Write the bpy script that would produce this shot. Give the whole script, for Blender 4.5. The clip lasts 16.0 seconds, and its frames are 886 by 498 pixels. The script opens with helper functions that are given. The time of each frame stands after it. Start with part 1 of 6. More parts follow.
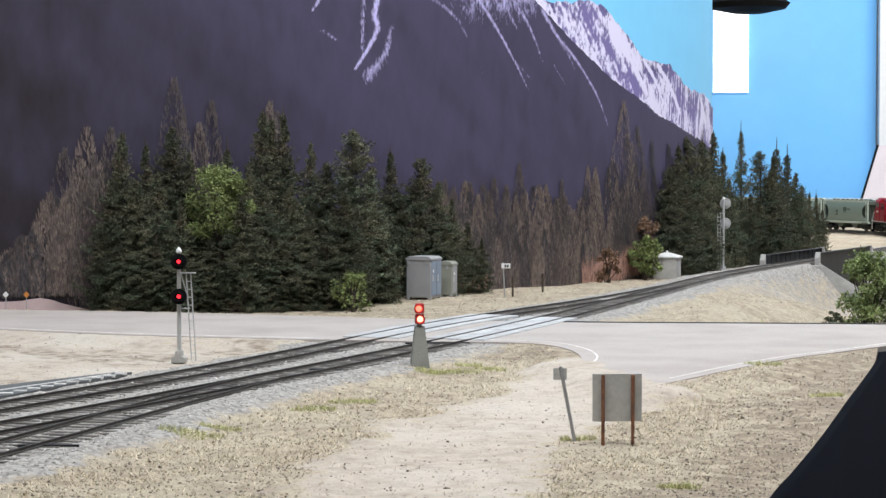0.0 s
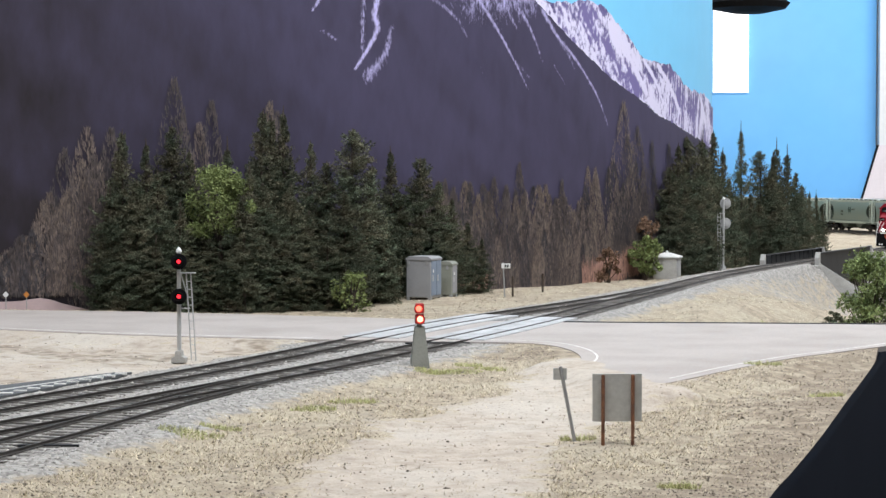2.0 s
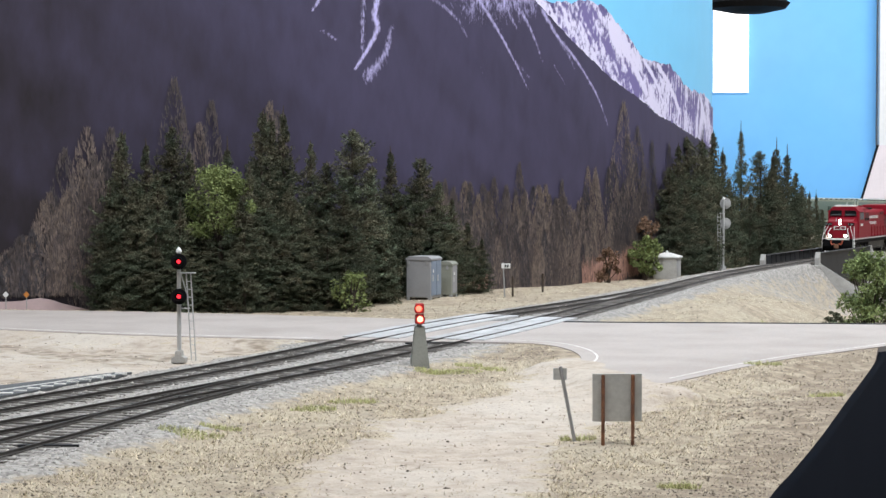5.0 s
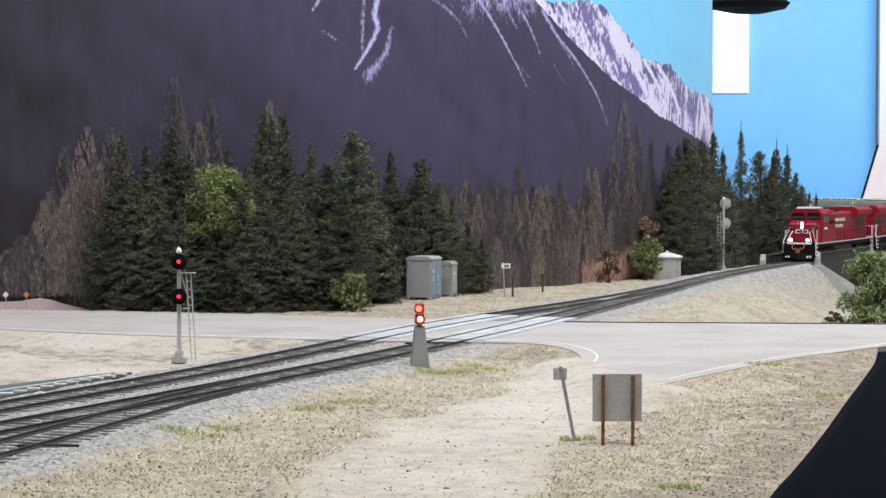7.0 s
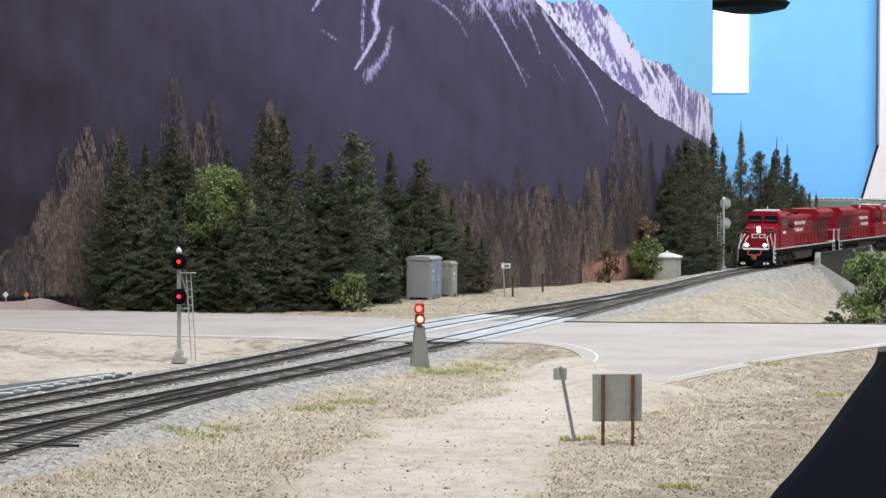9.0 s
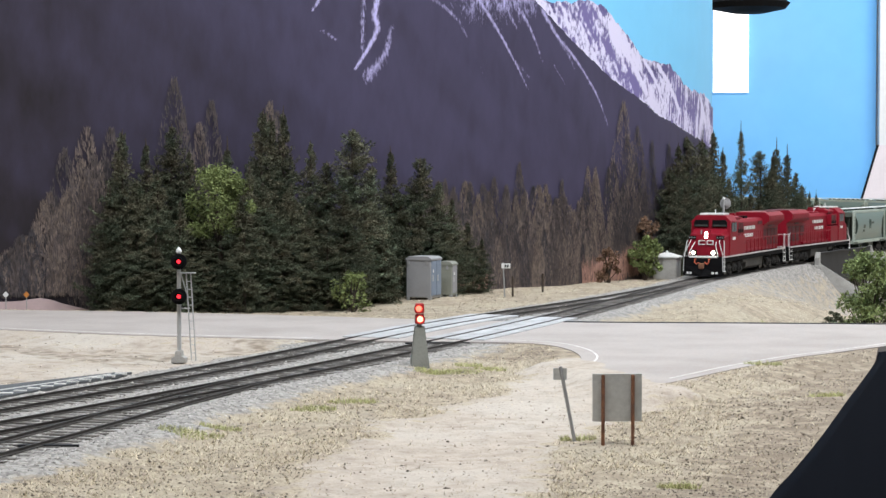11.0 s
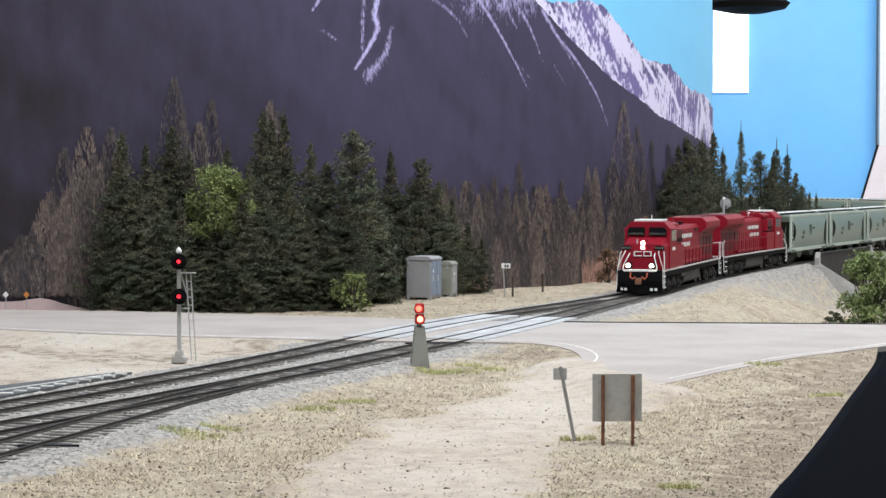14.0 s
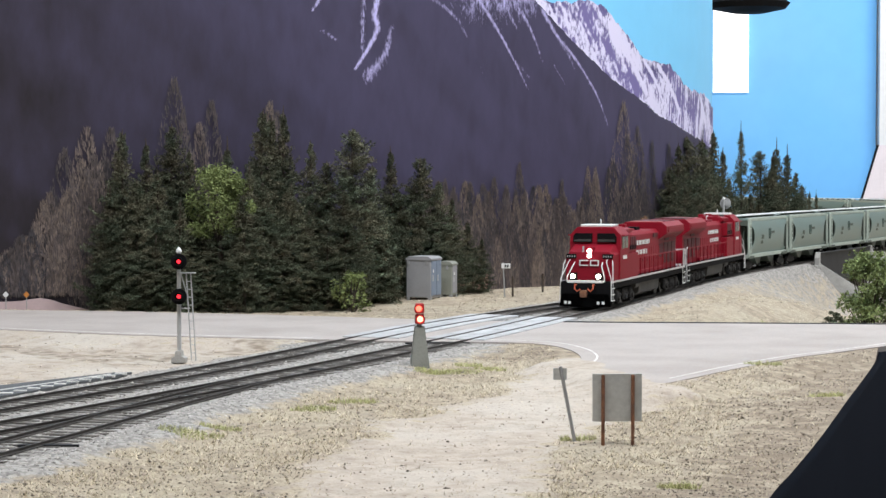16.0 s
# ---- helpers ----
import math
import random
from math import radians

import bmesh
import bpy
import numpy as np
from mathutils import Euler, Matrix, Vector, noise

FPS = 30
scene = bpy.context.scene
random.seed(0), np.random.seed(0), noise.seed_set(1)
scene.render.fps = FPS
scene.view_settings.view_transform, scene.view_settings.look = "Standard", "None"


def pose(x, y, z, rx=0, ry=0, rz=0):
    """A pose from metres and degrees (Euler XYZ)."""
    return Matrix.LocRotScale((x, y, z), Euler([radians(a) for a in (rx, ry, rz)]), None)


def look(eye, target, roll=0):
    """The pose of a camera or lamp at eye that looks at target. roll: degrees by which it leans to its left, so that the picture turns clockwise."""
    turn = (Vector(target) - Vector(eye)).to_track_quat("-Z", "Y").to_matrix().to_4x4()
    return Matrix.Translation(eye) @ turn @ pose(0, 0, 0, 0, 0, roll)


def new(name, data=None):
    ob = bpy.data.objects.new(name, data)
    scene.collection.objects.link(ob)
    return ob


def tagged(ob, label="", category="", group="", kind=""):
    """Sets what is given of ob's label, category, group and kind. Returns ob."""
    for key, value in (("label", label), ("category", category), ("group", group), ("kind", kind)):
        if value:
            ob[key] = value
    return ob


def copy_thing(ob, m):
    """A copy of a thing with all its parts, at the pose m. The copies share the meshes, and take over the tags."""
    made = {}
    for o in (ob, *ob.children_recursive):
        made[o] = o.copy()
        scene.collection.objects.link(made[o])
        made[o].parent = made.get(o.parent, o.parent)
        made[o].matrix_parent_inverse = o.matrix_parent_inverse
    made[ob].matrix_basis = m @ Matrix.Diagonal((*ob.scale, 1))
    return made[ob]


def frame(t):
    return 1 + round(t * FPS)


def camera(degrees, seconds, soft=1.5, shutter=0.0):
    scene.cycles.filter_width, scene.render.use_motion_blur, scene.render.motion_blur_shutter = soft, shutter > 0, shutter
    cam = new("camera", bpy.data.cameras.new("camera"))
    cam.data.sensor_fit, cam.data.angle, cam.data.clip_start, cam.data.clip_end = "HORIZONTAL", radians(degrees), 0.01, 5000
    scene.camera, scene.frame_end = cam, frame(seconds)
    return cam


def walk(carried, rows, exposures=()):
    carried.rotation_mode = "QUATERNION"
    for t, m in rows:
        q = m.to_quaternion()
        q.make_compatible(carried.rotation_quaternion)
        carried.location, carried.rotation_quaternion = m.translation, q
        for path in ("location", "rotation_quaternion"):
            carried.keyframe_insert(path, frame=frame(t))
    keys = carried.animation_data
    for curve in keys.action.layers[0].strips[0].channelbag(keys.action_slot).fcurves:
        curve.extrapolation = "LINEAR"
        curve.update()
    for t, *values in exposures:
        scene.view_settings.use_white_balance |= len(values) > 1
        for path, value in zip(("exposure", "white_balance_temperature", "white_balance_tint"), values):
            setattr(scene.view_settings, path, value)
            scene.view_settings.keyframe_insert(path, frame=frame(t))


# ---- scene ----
cam = camera(25.445, 16.0, soft=1.5)
EYE = (0.0, 0.0, 0.08613)
AIM = (0.0, math.cos(radians(2.136)), 0.08613 - math.sin(radians(2.136)))
walk(cam, [(0.0, look(EYE, AIM)), (16.0, look(EYE, AIM))], exposures=[(0.0, 0.0), (16.0, 0.0)])

MM = 0.001

# ---------------------------------------------------------------- light
world = bpy.data.worlds.new("room_air")
scene.world = world
world.use_nodes = True
world.node_tree.nodes["Background"].inputs[0].default_value = (0.9, 0.95, 1.0, 1)
world.node_tree.nodes["Background"].inputs[1].default_value = 0.5


def ceiling_lamp(x, y, z, sx, sy, watts, aim):
    data = bpy.data.lights.new("ceiling_light_lamp", "AREA")
    data.shape, data.size, data.size_y, data.energy = "RECTANGLE", sx, sy, watts
    data.color = (0.935, 0.965, 1.0)
    ob = new("ceiling_light_lamp", data)
    ob.matrix_world = look((x, y, z), aim)
    return ob


LAMPS = [(-0.02, 0.43, 1.15, 1.2, 0.3, 20, (0.0, 1.12, 0)), (0.75, 1.36, 1.15, 1.2, 0.3, 18, (0.4, 1.86, 0)),
         (0.9, 2.85, 1.15, 1.0, 0.36, 29, (0.8, 3.2, 0.1))]
for row in LAMPS:
    ceiling_lamp(*row)


# ---------------------------------------------------------------- materials
def material(name, base, rough=0.7, metal=0.0, grain=0.15, grain_size=2.0, stain=0.15, stain_size=20.0, bump=0.2,
             stain_colour=None, emit=None, island=0.0, spec=0.4, per_object=0.0):
    """A painted or natural surface: base colour varied at two scales, with fine relief. Sizes in mm."""
    m = bpy.data.materials.new(name)
    m.use_nodes = True
    nt = m.node_tree
    nodes, links = nt.nodes, nt.links
    b = nodes["Principled BSDF"]
    b.inputs["Roughness"].default_value = rough
    b.inputs["Metallic"].default_value = metal
    b.inputs["Specular IOR Level"].default_value = spec
    tc = nodes.new("ShaderNodeTexCoord")
    n1 = nodes.new("ShaderNodeTexNoise")
    n1.inputs["Scale"].default_value = 1000.0 / grain_size
    n1.inputs["Detail"].default_value = 4
    n2 = nodes.new("ShaderNodeTexNoise")
    n2.inputs["Scale"].default_value = 1000.0 / stain_size
    n2.inputs["Detail"].default_value = 5
    links.new(tc.outputs["Object"], n1.inputs["Vector"])
    links.new(tc.outputs["Object"], n2.inputs["Vector"])
    dark = stain_colour or tuple(c * 0.55 for c in base)
    r = nodes.new("ShaderNodeMapRange")
    r.inputs[1].default_value, r.inputs[2].default_value = 0.42, 0.72
    r.inputs[3].default_value, r.inputs[4].default_value = 0.0, min(1.0, stain * 2.2)
    links.new(n2.outputs[0], r.inputs[0])
    mx = nodes.new("ShaderNodeMix")
    mx.data_type = "RGBA"
    mx.inputs[6].default_value = (*base, 1)
    mx.inputs[7].default_value = (*dark, 1)
    links.new(r.outputs[0], mx.inputs[0])
    r2 = nodes.new("ShaderNodeMapRange")
    r2.inputs[1].default_value, r2.inputs[2].default_value = 0.3, 0.7
    r2.inputs[3].default_value, r2.inputs[4].default_value = 1 - grain, 1 + grain
    links.new(n1.outputs[0], r2.inputs[0])
    hv = nodes.new("ShaderNodeHueSaturation")
    links.new(mx.outputs[2], hv.inputs["Color"])
    last = r2.outputs[0]
    for amount, source in ((island, "ShaderNodeNewGeometry"), (per_object, "ShaderNodeObjectInfo")):
        if amount:
            g = nodes.new(source)
            rr = nodes.new("ShaderNodeMapRange")
            rr.inputs[3].default_value, rr.inputs[4].default_value = 1 - amount, 1 + amount
            links.new(g.outputs["Random Per Island" if source.endswith("Geometry") else "Random"], rr.inputs[0])
            mu = nodes.new("ShaderNodeMath")
            mu.operation = "MULTIPLY"
            links.new(last, mu.inputs[0])
            links.new(rr.outputs[0], mu.inputs[1])
            last = mu.outputs[0]
    links.new(last, hv.inputs["Value"])
    links.new(hv.outputs[0], b.inputs["Base Color"])
    if bump:
        bp = nodes.new("ShaderNodeBump")
        bp.inputs["Strength"].default_value = bump
        bp.inputs["Distance"].default_value = grain_size * MM * 0.5
        links.new(n1.outputs[0], bp.inputs["Height"])
        links.new(bp.outputs[0], b.inputs["Normal"])
    if emit:
        b.inputs["Emission Color"].default_value = (*emit[:3], 1)
        b.inputs["Emission Strength"].default_value = emit[3]
    return m


RAIL = material("weathered_rail", (0.075, 0.067, 0.062), 0.55, 0.3, 0.2, 1.5, 0.3, 15)
TIE = material("dark_timber", (0.125, 0.113, 0.103), 0.85, 0, 0.3, 1.0, 0.3, 6, per_object=0.35)
ROAD = material("sanded_asphalt", (0.415, 0.374, 0.352), 0.9, 0, 0.10, 1.0, 0.32, 45, 0.2, (0.315, 0.278, 0.255))
LINE = material("road_paint", (0.75, 0.73, 0.7), 0.8, 0, 0.1, 1.0, 0.25, 8, 0.1)
PANEL = material("concrete_panel", (0.46, 0.465, 0.475), 0.85, 0, 0.08, 1.0, 0.2, 9, 0.15, per_object=0.1)
CONCRETE = material("concrete", (0.42, 0.41, 0.39), 0.9, 0, 0.1, 1.2, 0.25, 12, 0.2)
GREYPAINT = material("grey_steel_paint", (0.30, 0.30, 0.31), 0.6, 0, 0.04, 1.0, 0.1, 18, 0.05)
BLUEGREY = material("blue_grey_paint", (0.20, 0.245, 0.315), 0.5, 0, 0.04, 1.0, 0.1, 18, 0.05)
RED = material("red_paint", (0.225, 0.007, 0.018), 0.5, 0, 0.05, 1.0, 0.1, 25, 0.03, (0.18, 0.012, 0.022), spec=0.14)
BLACK = material("black_paint", (0.010, 0.010, 0.011), 0.6, 0, 0.1, 1.0, 0.2, 10, 0.05, (0.010, 0.009, 0.009), spec=0.02)
WHITE = material("white_paint", (0.75, 0.75, 0.74), 0.5, 0, 0.04, 1.0, 0.08, 10, 0.03)
SAGE = material("sage_green_paint", (0.165, 0.235, 0.215), 0.35, 0, 0.05, 1.0, 0.12, 22, 0.03, (0.2, 0.23, 0.19))
SILVER = material("aluminium_paint", (0.5, 0.5, 0.5), 0.45, 0.3, 0.05, 1.0, 0.15, 8, 0.05)
STEEL = material("dark_girder_steel", (0.03, 0.03, 0.033), 0.6, 0.2, 0.15, 1.0, 0.25, 12, 0.1)
NEEDLES = material("spruce_needles", (0.082, 0.100, 0.068), 0.9, 0, 0.3, 2.5, 0.45, 26, 0.0, (0.135, 0.112, 0.076), island=0.6, spec=0.08, per_object=0.22)
LEAF = material("light_green_leaves", (0.185, 0.225, 0.085), 0.8, 0, 0.3, 1.5, 0.25, 10, 0.0, island=0.28, spec=0.2)
BARK = material("bark", (0.06, 0.045, 0.035), 0.9, 0, 0.3, 1.0, 0.2, 6, 0.2)
RUST = material("rusty_steel", (0.25, 0.115, 0.065), 0.85, 0.1, 0.2, 1.0, 0.4, 5, 0.15, (0.09, 0.05, 0.04))
FASCIA = material("black_fascia", (0.0022, 0.0032, 0.0062), 0.95, 0, 0.1, 1.0, 0.3, 40, 0.05, (0.0035, 0.0046, 0.008), spec=0.03)


# ---------------------------------------------------------------- mesh helpers (all in mm)
def link_mesh(name, bm, mat, parent=None, label="", smooth=False, scaled=True):
    if scaled:
        bmesh.ops.scale(bm, vec=(MM, MM, MM), verts=bm.verts)
    me = bpy.data.meshes.new(name)
    bm.to_mesh(me)
    bm.free()
    for m in (mat if isinstance(mat, (list, tuple)) else [mat]):
        me.materials.append(m)
    if smooth:
        for poly in me.polygons:
            poly.use_smooth = True
    ob = new(name, me)
    if parent is not None:
        ob.parent = parent
    if label:
        ob["label"] = label
    return ob


def part(name, bm, mat, parent, label="", smooth=False):
    return link_mesh(name, bm, mat, parent, label, smooth)


def empty(name, x=0, y=0, z=0, rz=0):
    ob = new(name)
    ob.empty_display_size = 0.01
    ob.matrix_world = pose(x * MM, y * MM, z * MM, 0, 0, rz)
    return ob


def box(x0, x1, y0, y1, z0, z1, bevel=0.0, bm=None):
    bm2 = bmesh.new()
    vs = [bm2.verts.new((x, y, z)) for x in (x0, x1) for y in (y0, y1) for z in (z0, z1)]
    for f in ((0, 1, 3, 2), (4, 6, 7, 5), (0, 4, 5, 1), (2, 3, 7, 6), (0, 2, 6, 4), (1, 5, 7, 3)):
        bm2.faces.new([vs[i] for i in f])
    if bevel:
        bmesh.ops.bevel(bm2, geom=bm2.edges[:], offset=bevel, segments=2, affect="EDGES", profile=0.6)
    if bm is None:
        return bm2
    return join(bm, bm2)


def join(bm, other):
    me = bpy.data.meshes.new("tmp")
    other.to_mesh(me)
    other.free()
    bm.from_mesh(me)
    bpy.data.meshes.remove(me)
    return bm


def tube(pts, r, seg=6, bm=None, r2=None, cap=True):
    """A round bar along points."""
    bm = bm or bmesh.new()
    pts = [Vector(p) for p in pts]
    rings = []
    for i, p in enumerate(pts):
        d = (pts[min(i + 1, len(pts) - 1)] - pts[max(i - 1, 0)]).normalized()
        side = d.cross(Vector((0, 0, 1)))
        if side.length < 0.05:
            side = d.cross(Vector((0, 1, 0)))
        side.normalize()
        up = side.cross(d)
        rr = r if r2 is None else r + (r2 - r) * i / (len(pts) - 1)
        rings.append([bm.verts.new(p + (side * math.cos(a) + up * math.sin(a)) * rr)
                      for a in (2 * math.pi * k / seg for k in range(seg))])
    for a, b in zip(rings, rings[1:]):
        for k in range(seg):
            bm.faces.new((a[k], a[(k + 1) % seg], b[(k + 1) % seg], b[k]))
    if cap:
        bm.faces.new(rings[0][::-1])
        bm.faces.new(rings[-1])
    return bm


def prism(profile, axis, a0, a1, bm=None, bevel=0.0):
    """A closed outline of pairs, drawn out along an axis: 'x' (pairs y,z), 'y' (x,z) or 'z' (x,y)."""
    bm2 = bmesh.new()

    def at(p, a):
        return {"x": (a, p[0], p[1]), "y": (p[0], a, p[1]), "z": (p[0], p[1], a)}[axis]
    lo = [bm2.verts.new(at(p, a0)) for p in profile]
    hi = [bm2.verts.new(at(p, a1)) for p in profile]
    n = len(profile)
    for i in range(n):
        bm2.faces.new((lo[i], lo[(i + 1) % n], hi[(i + 1) % n], hi[i]))
    bm2.faces.new(lo[::-1])
    bm2.faces.new(hi)
    bmesh.ops.recalc_face_normals(bm2, faces=bm2.faces[:])
    if bevel:
        bmesh.ops.bevel(bm2, geom=bm2.edges[:], offset=bevel, segments=2, affect="EDGES", profile=0.6)
    return bm2 if bm is None else join(bm, bm2)


def lathe(profile, seg=16, centre=(0, 0, 0), axis="z", bm=None, loop=False):
    """Pairs of radius and height turned round an axis."""
    bm = bm or bmesh.new()
    c = Vector(centre)
    rings = []
    for r, h in profile:
        ring = []
        for k in range(seg):
            a = 2 * math.pi * k / seg
            u, v = r * math.cos(a), r * math.sin(a)
            ring.append(bm.verts.new(c + Vector({"z": (u, v, h), "x": (h, u, v), "y": (u, h, v)}[axis])))
        rings.append(ring)
    for a, b in zip(rings, rings[1:]):
        for k in range(seg):
            bm.faces.new((a[k], a[(k + 1) % seg], b[(k + 1) % seg], b[k]))
    if loop:
        for k in range(seg):
            a, b = rings[-1], rings[0]
            bm.faces.new((a[k], a[(k + 1) % seg], b[(k + 1) % seg], b[k]))
    else:
        bm.faces.new(rings[0][::-1])
        bm.faces.new(rings[-1])
    bmesh.ops.recalc_face_normals(bm, faces=bm.faces[:])
    return bm


def smooth_line(pts, step):
    """A soft curve through points, sampled every step."""
    p = [np.array(q, float) for q in pts]
    p = [2 * p[0] - p[1]] + p + [2 * p[-1] - p[-2]]
    out = []
    for i in range(1, len(p) - 2):
        n = max(2, int(np.linalg.norm(p[i + 1] - p[i]) / step))
        for k in range(n):
            t = k / n
            out.append(0.5 * ((2 * p[i]) + (p[i + 1] - p[i - 1]) * t + (2 * p[i - 1] - 5 * p[i] + 4 * p[i + 1] - p[i + 2]) * t * t
                              + (3 * p[i] - p[i - 1] - 3 * p[i + 1] + p[i + 2]) * t ** 3))
    out.append(p[-2])
    return np.array(out)


# ---------------------------------------------------------------- plan of the tracks
# heading of the running line, measured from +y towards +x, along its length in mm; the train heads towards lower values
HEAD_S = (-1068, -833, -627, -419, -210, 0, 151, 302, 453, 602, 751, 899, 1046, 1194, 1343, 1471, 1601, 1733, 1864, 1994, 2119, 2238, 2350, 2459, 5016)
HEAD_A = (0.4861, 0.4877, 0.4482, 0.4092, 0.3707, 0.3326, 0.3189, 0.3052, 0.3572, 0.4102, 0.4334, 0.4568, 0.4454, 0.4340, 0.3625, 0.2927, 0.1533, 0.0169, -0.1636, -0.3499, -0.5849, -0.8454, -1.0928, -1.3601, -1.4831)
LINE_S = np.arange(-1065, 5016, 5.0)
_a = np.interp(LINE_S, HEAD_S, HEAD_A)
_x = np.concatenate([[0], np.cumsum(np.sin((_a[1:] + _a[:-1]) / 2) * 5)])
_y = np.concatenate([[0], np.cumsum(np.cos((_a[1:] + _a[:-1]) / 2) * 5)])
LINE_X, LINE_Y = _x - np.interp(0, LINE_S, _x) + 88.05, _y - np.interp(0, LINE_S, _y) + 1260.2


def on_line(s):
    """The place on the running line at s mm, and its heading."""
    return np.interp(s, LINE_S, LINE_X), np.interp(s, LINE_S, LINE_Y), np.interp(s, LINE_S, _a)


RUNNING = np.stack([LINE_X, LINE_Y], 1)
SIDING = smooth_line([(-247, 564.2), (-205, 654.7), (-167, 735.3), (-118, 845.7), (-78, 944.9), (-26, 1086.2), (5, 1163.1), (42, 1241.2), (61, 1278.4), (129, 1418.6), (190, 1568.6)], 5)
SPUR = smooth_line([(-182, 496), (-163, 554.3), (-142, 622.5), (-131, 659.7), (-119, 703.1), (-105, 751.4), (-89, 802.3), (-73, 851.9)], 5)


def distance_to(line, X, Y):
    """Distance in mm from points to a polyline, by its samples."""
    out = np.full(np.shape(X), 1e9)
    for px, py in line[::2]:
        out = np.minimum(out, (X - px) ** 2 + (Y - py) ** 2)
    return np.sqrt(out)


# ---------------------------------------------------------------- the ground of the layout
EDGE = smooth_line([(20, 285.2), (52, 409.2), (93, 550.6), (105, 589), (129, 668.4), (163, 786.2), (205, 931.2), (244, 1076.3), (300, 1215.2), (420, 1426), (640, 1860), (900, 2480), (1150, 3224), (1300, 3968)], 6)
LANE = smooth_line([(72, 905.2), (68, 855.6), (45, 781.2), (14, 694.4), (-8, 582.8), (-20, 446.4), (-20, 297.6)], 8)
BACK = smooth_line([(-520, 1190.4), (-400, 1243.7), (-290, 1295.8), (-200, 1351.6), (-100, 1438.4), (0, 1537.6), (60, 1599.6), (120, 1667.8), (190, 1773.2), (240, 1884.8), (276, 2008.8)], 4)


ROAD_BACK = smooth_line([(-330, 1284.6), (-288, 1271), (-220, 1258.6), (-137, 1235), (-64, 1207.8), (-19, 1190.4), (73, 1163.1), (172, 1154.4), (259, 1145.8), (272, 1145.8)], 10)
ROAD_TURN = smooth_line([(250, 1031.7), (228, 1003.2), (194, 964.7), (167, 935), (132, 882.9), (99, 828.3), (84, 808.5)], 6)
ROAD_CURB = smooth_line([(60, 895.3), (65, 923.8), (66, 954.8), (62, 985.8), (52, 1010.6), (34, 1023), (11, 1026.7), (-25, 1031.7), (-55, 1039.1), (-117, 1054), (-182, 1076.3), (-252, 1109.8), (-330, 1147)], 6)


def smoothstep(a, b, v):
    t = np.clip((v - a) / (b - a), 0, 1)
    return t * t * (3 - 2 * t)


def rumple(X, Y, size, seed):
    """Soft value noise from -1 to 1."""
    rng = np.random.RandomState(seed)
    table = rng.rand(64, 64) * 2 - 1
    u, v = X / size, Y / size
    i, j = np.floor(u).astype(int), np.floor(v).astype(int)
    a, b = u - i, v - j
    a, b = a * a * (3 - 2 * a), b * b * (3 - 2 * b)
    g = lambda p, q: table[p % 64, q % 64]
    return (g(i, j) * (1 - a) + g(i + 1, j) * a) * (1 - b) + (g(i, j + 1) * (1 - a) + g(i + 1, j + 1) * a) * b


def along_running(X, Y):
    """Nearest s on the running line and the offset to its right."""
    best, s_at, off = np.full(np.shape(X), 1e12), np.zeros(np.shape(X)), np.zeros(np.shape(X))
    for s, px, py, a in list(zip(LINE_S, LINE_X, LINE_Y, _a))[::4]:
        d = (X - px) ** 2 + (Y - py) ** 2
        m = d < best
        best = np.where(m, d, best)
        s_at = np.where(m, s, s_at)
        off = np.where(m, (X - px) * math.cos(a) - (Y - py) * math.sin(a), off)
    return s_at, off


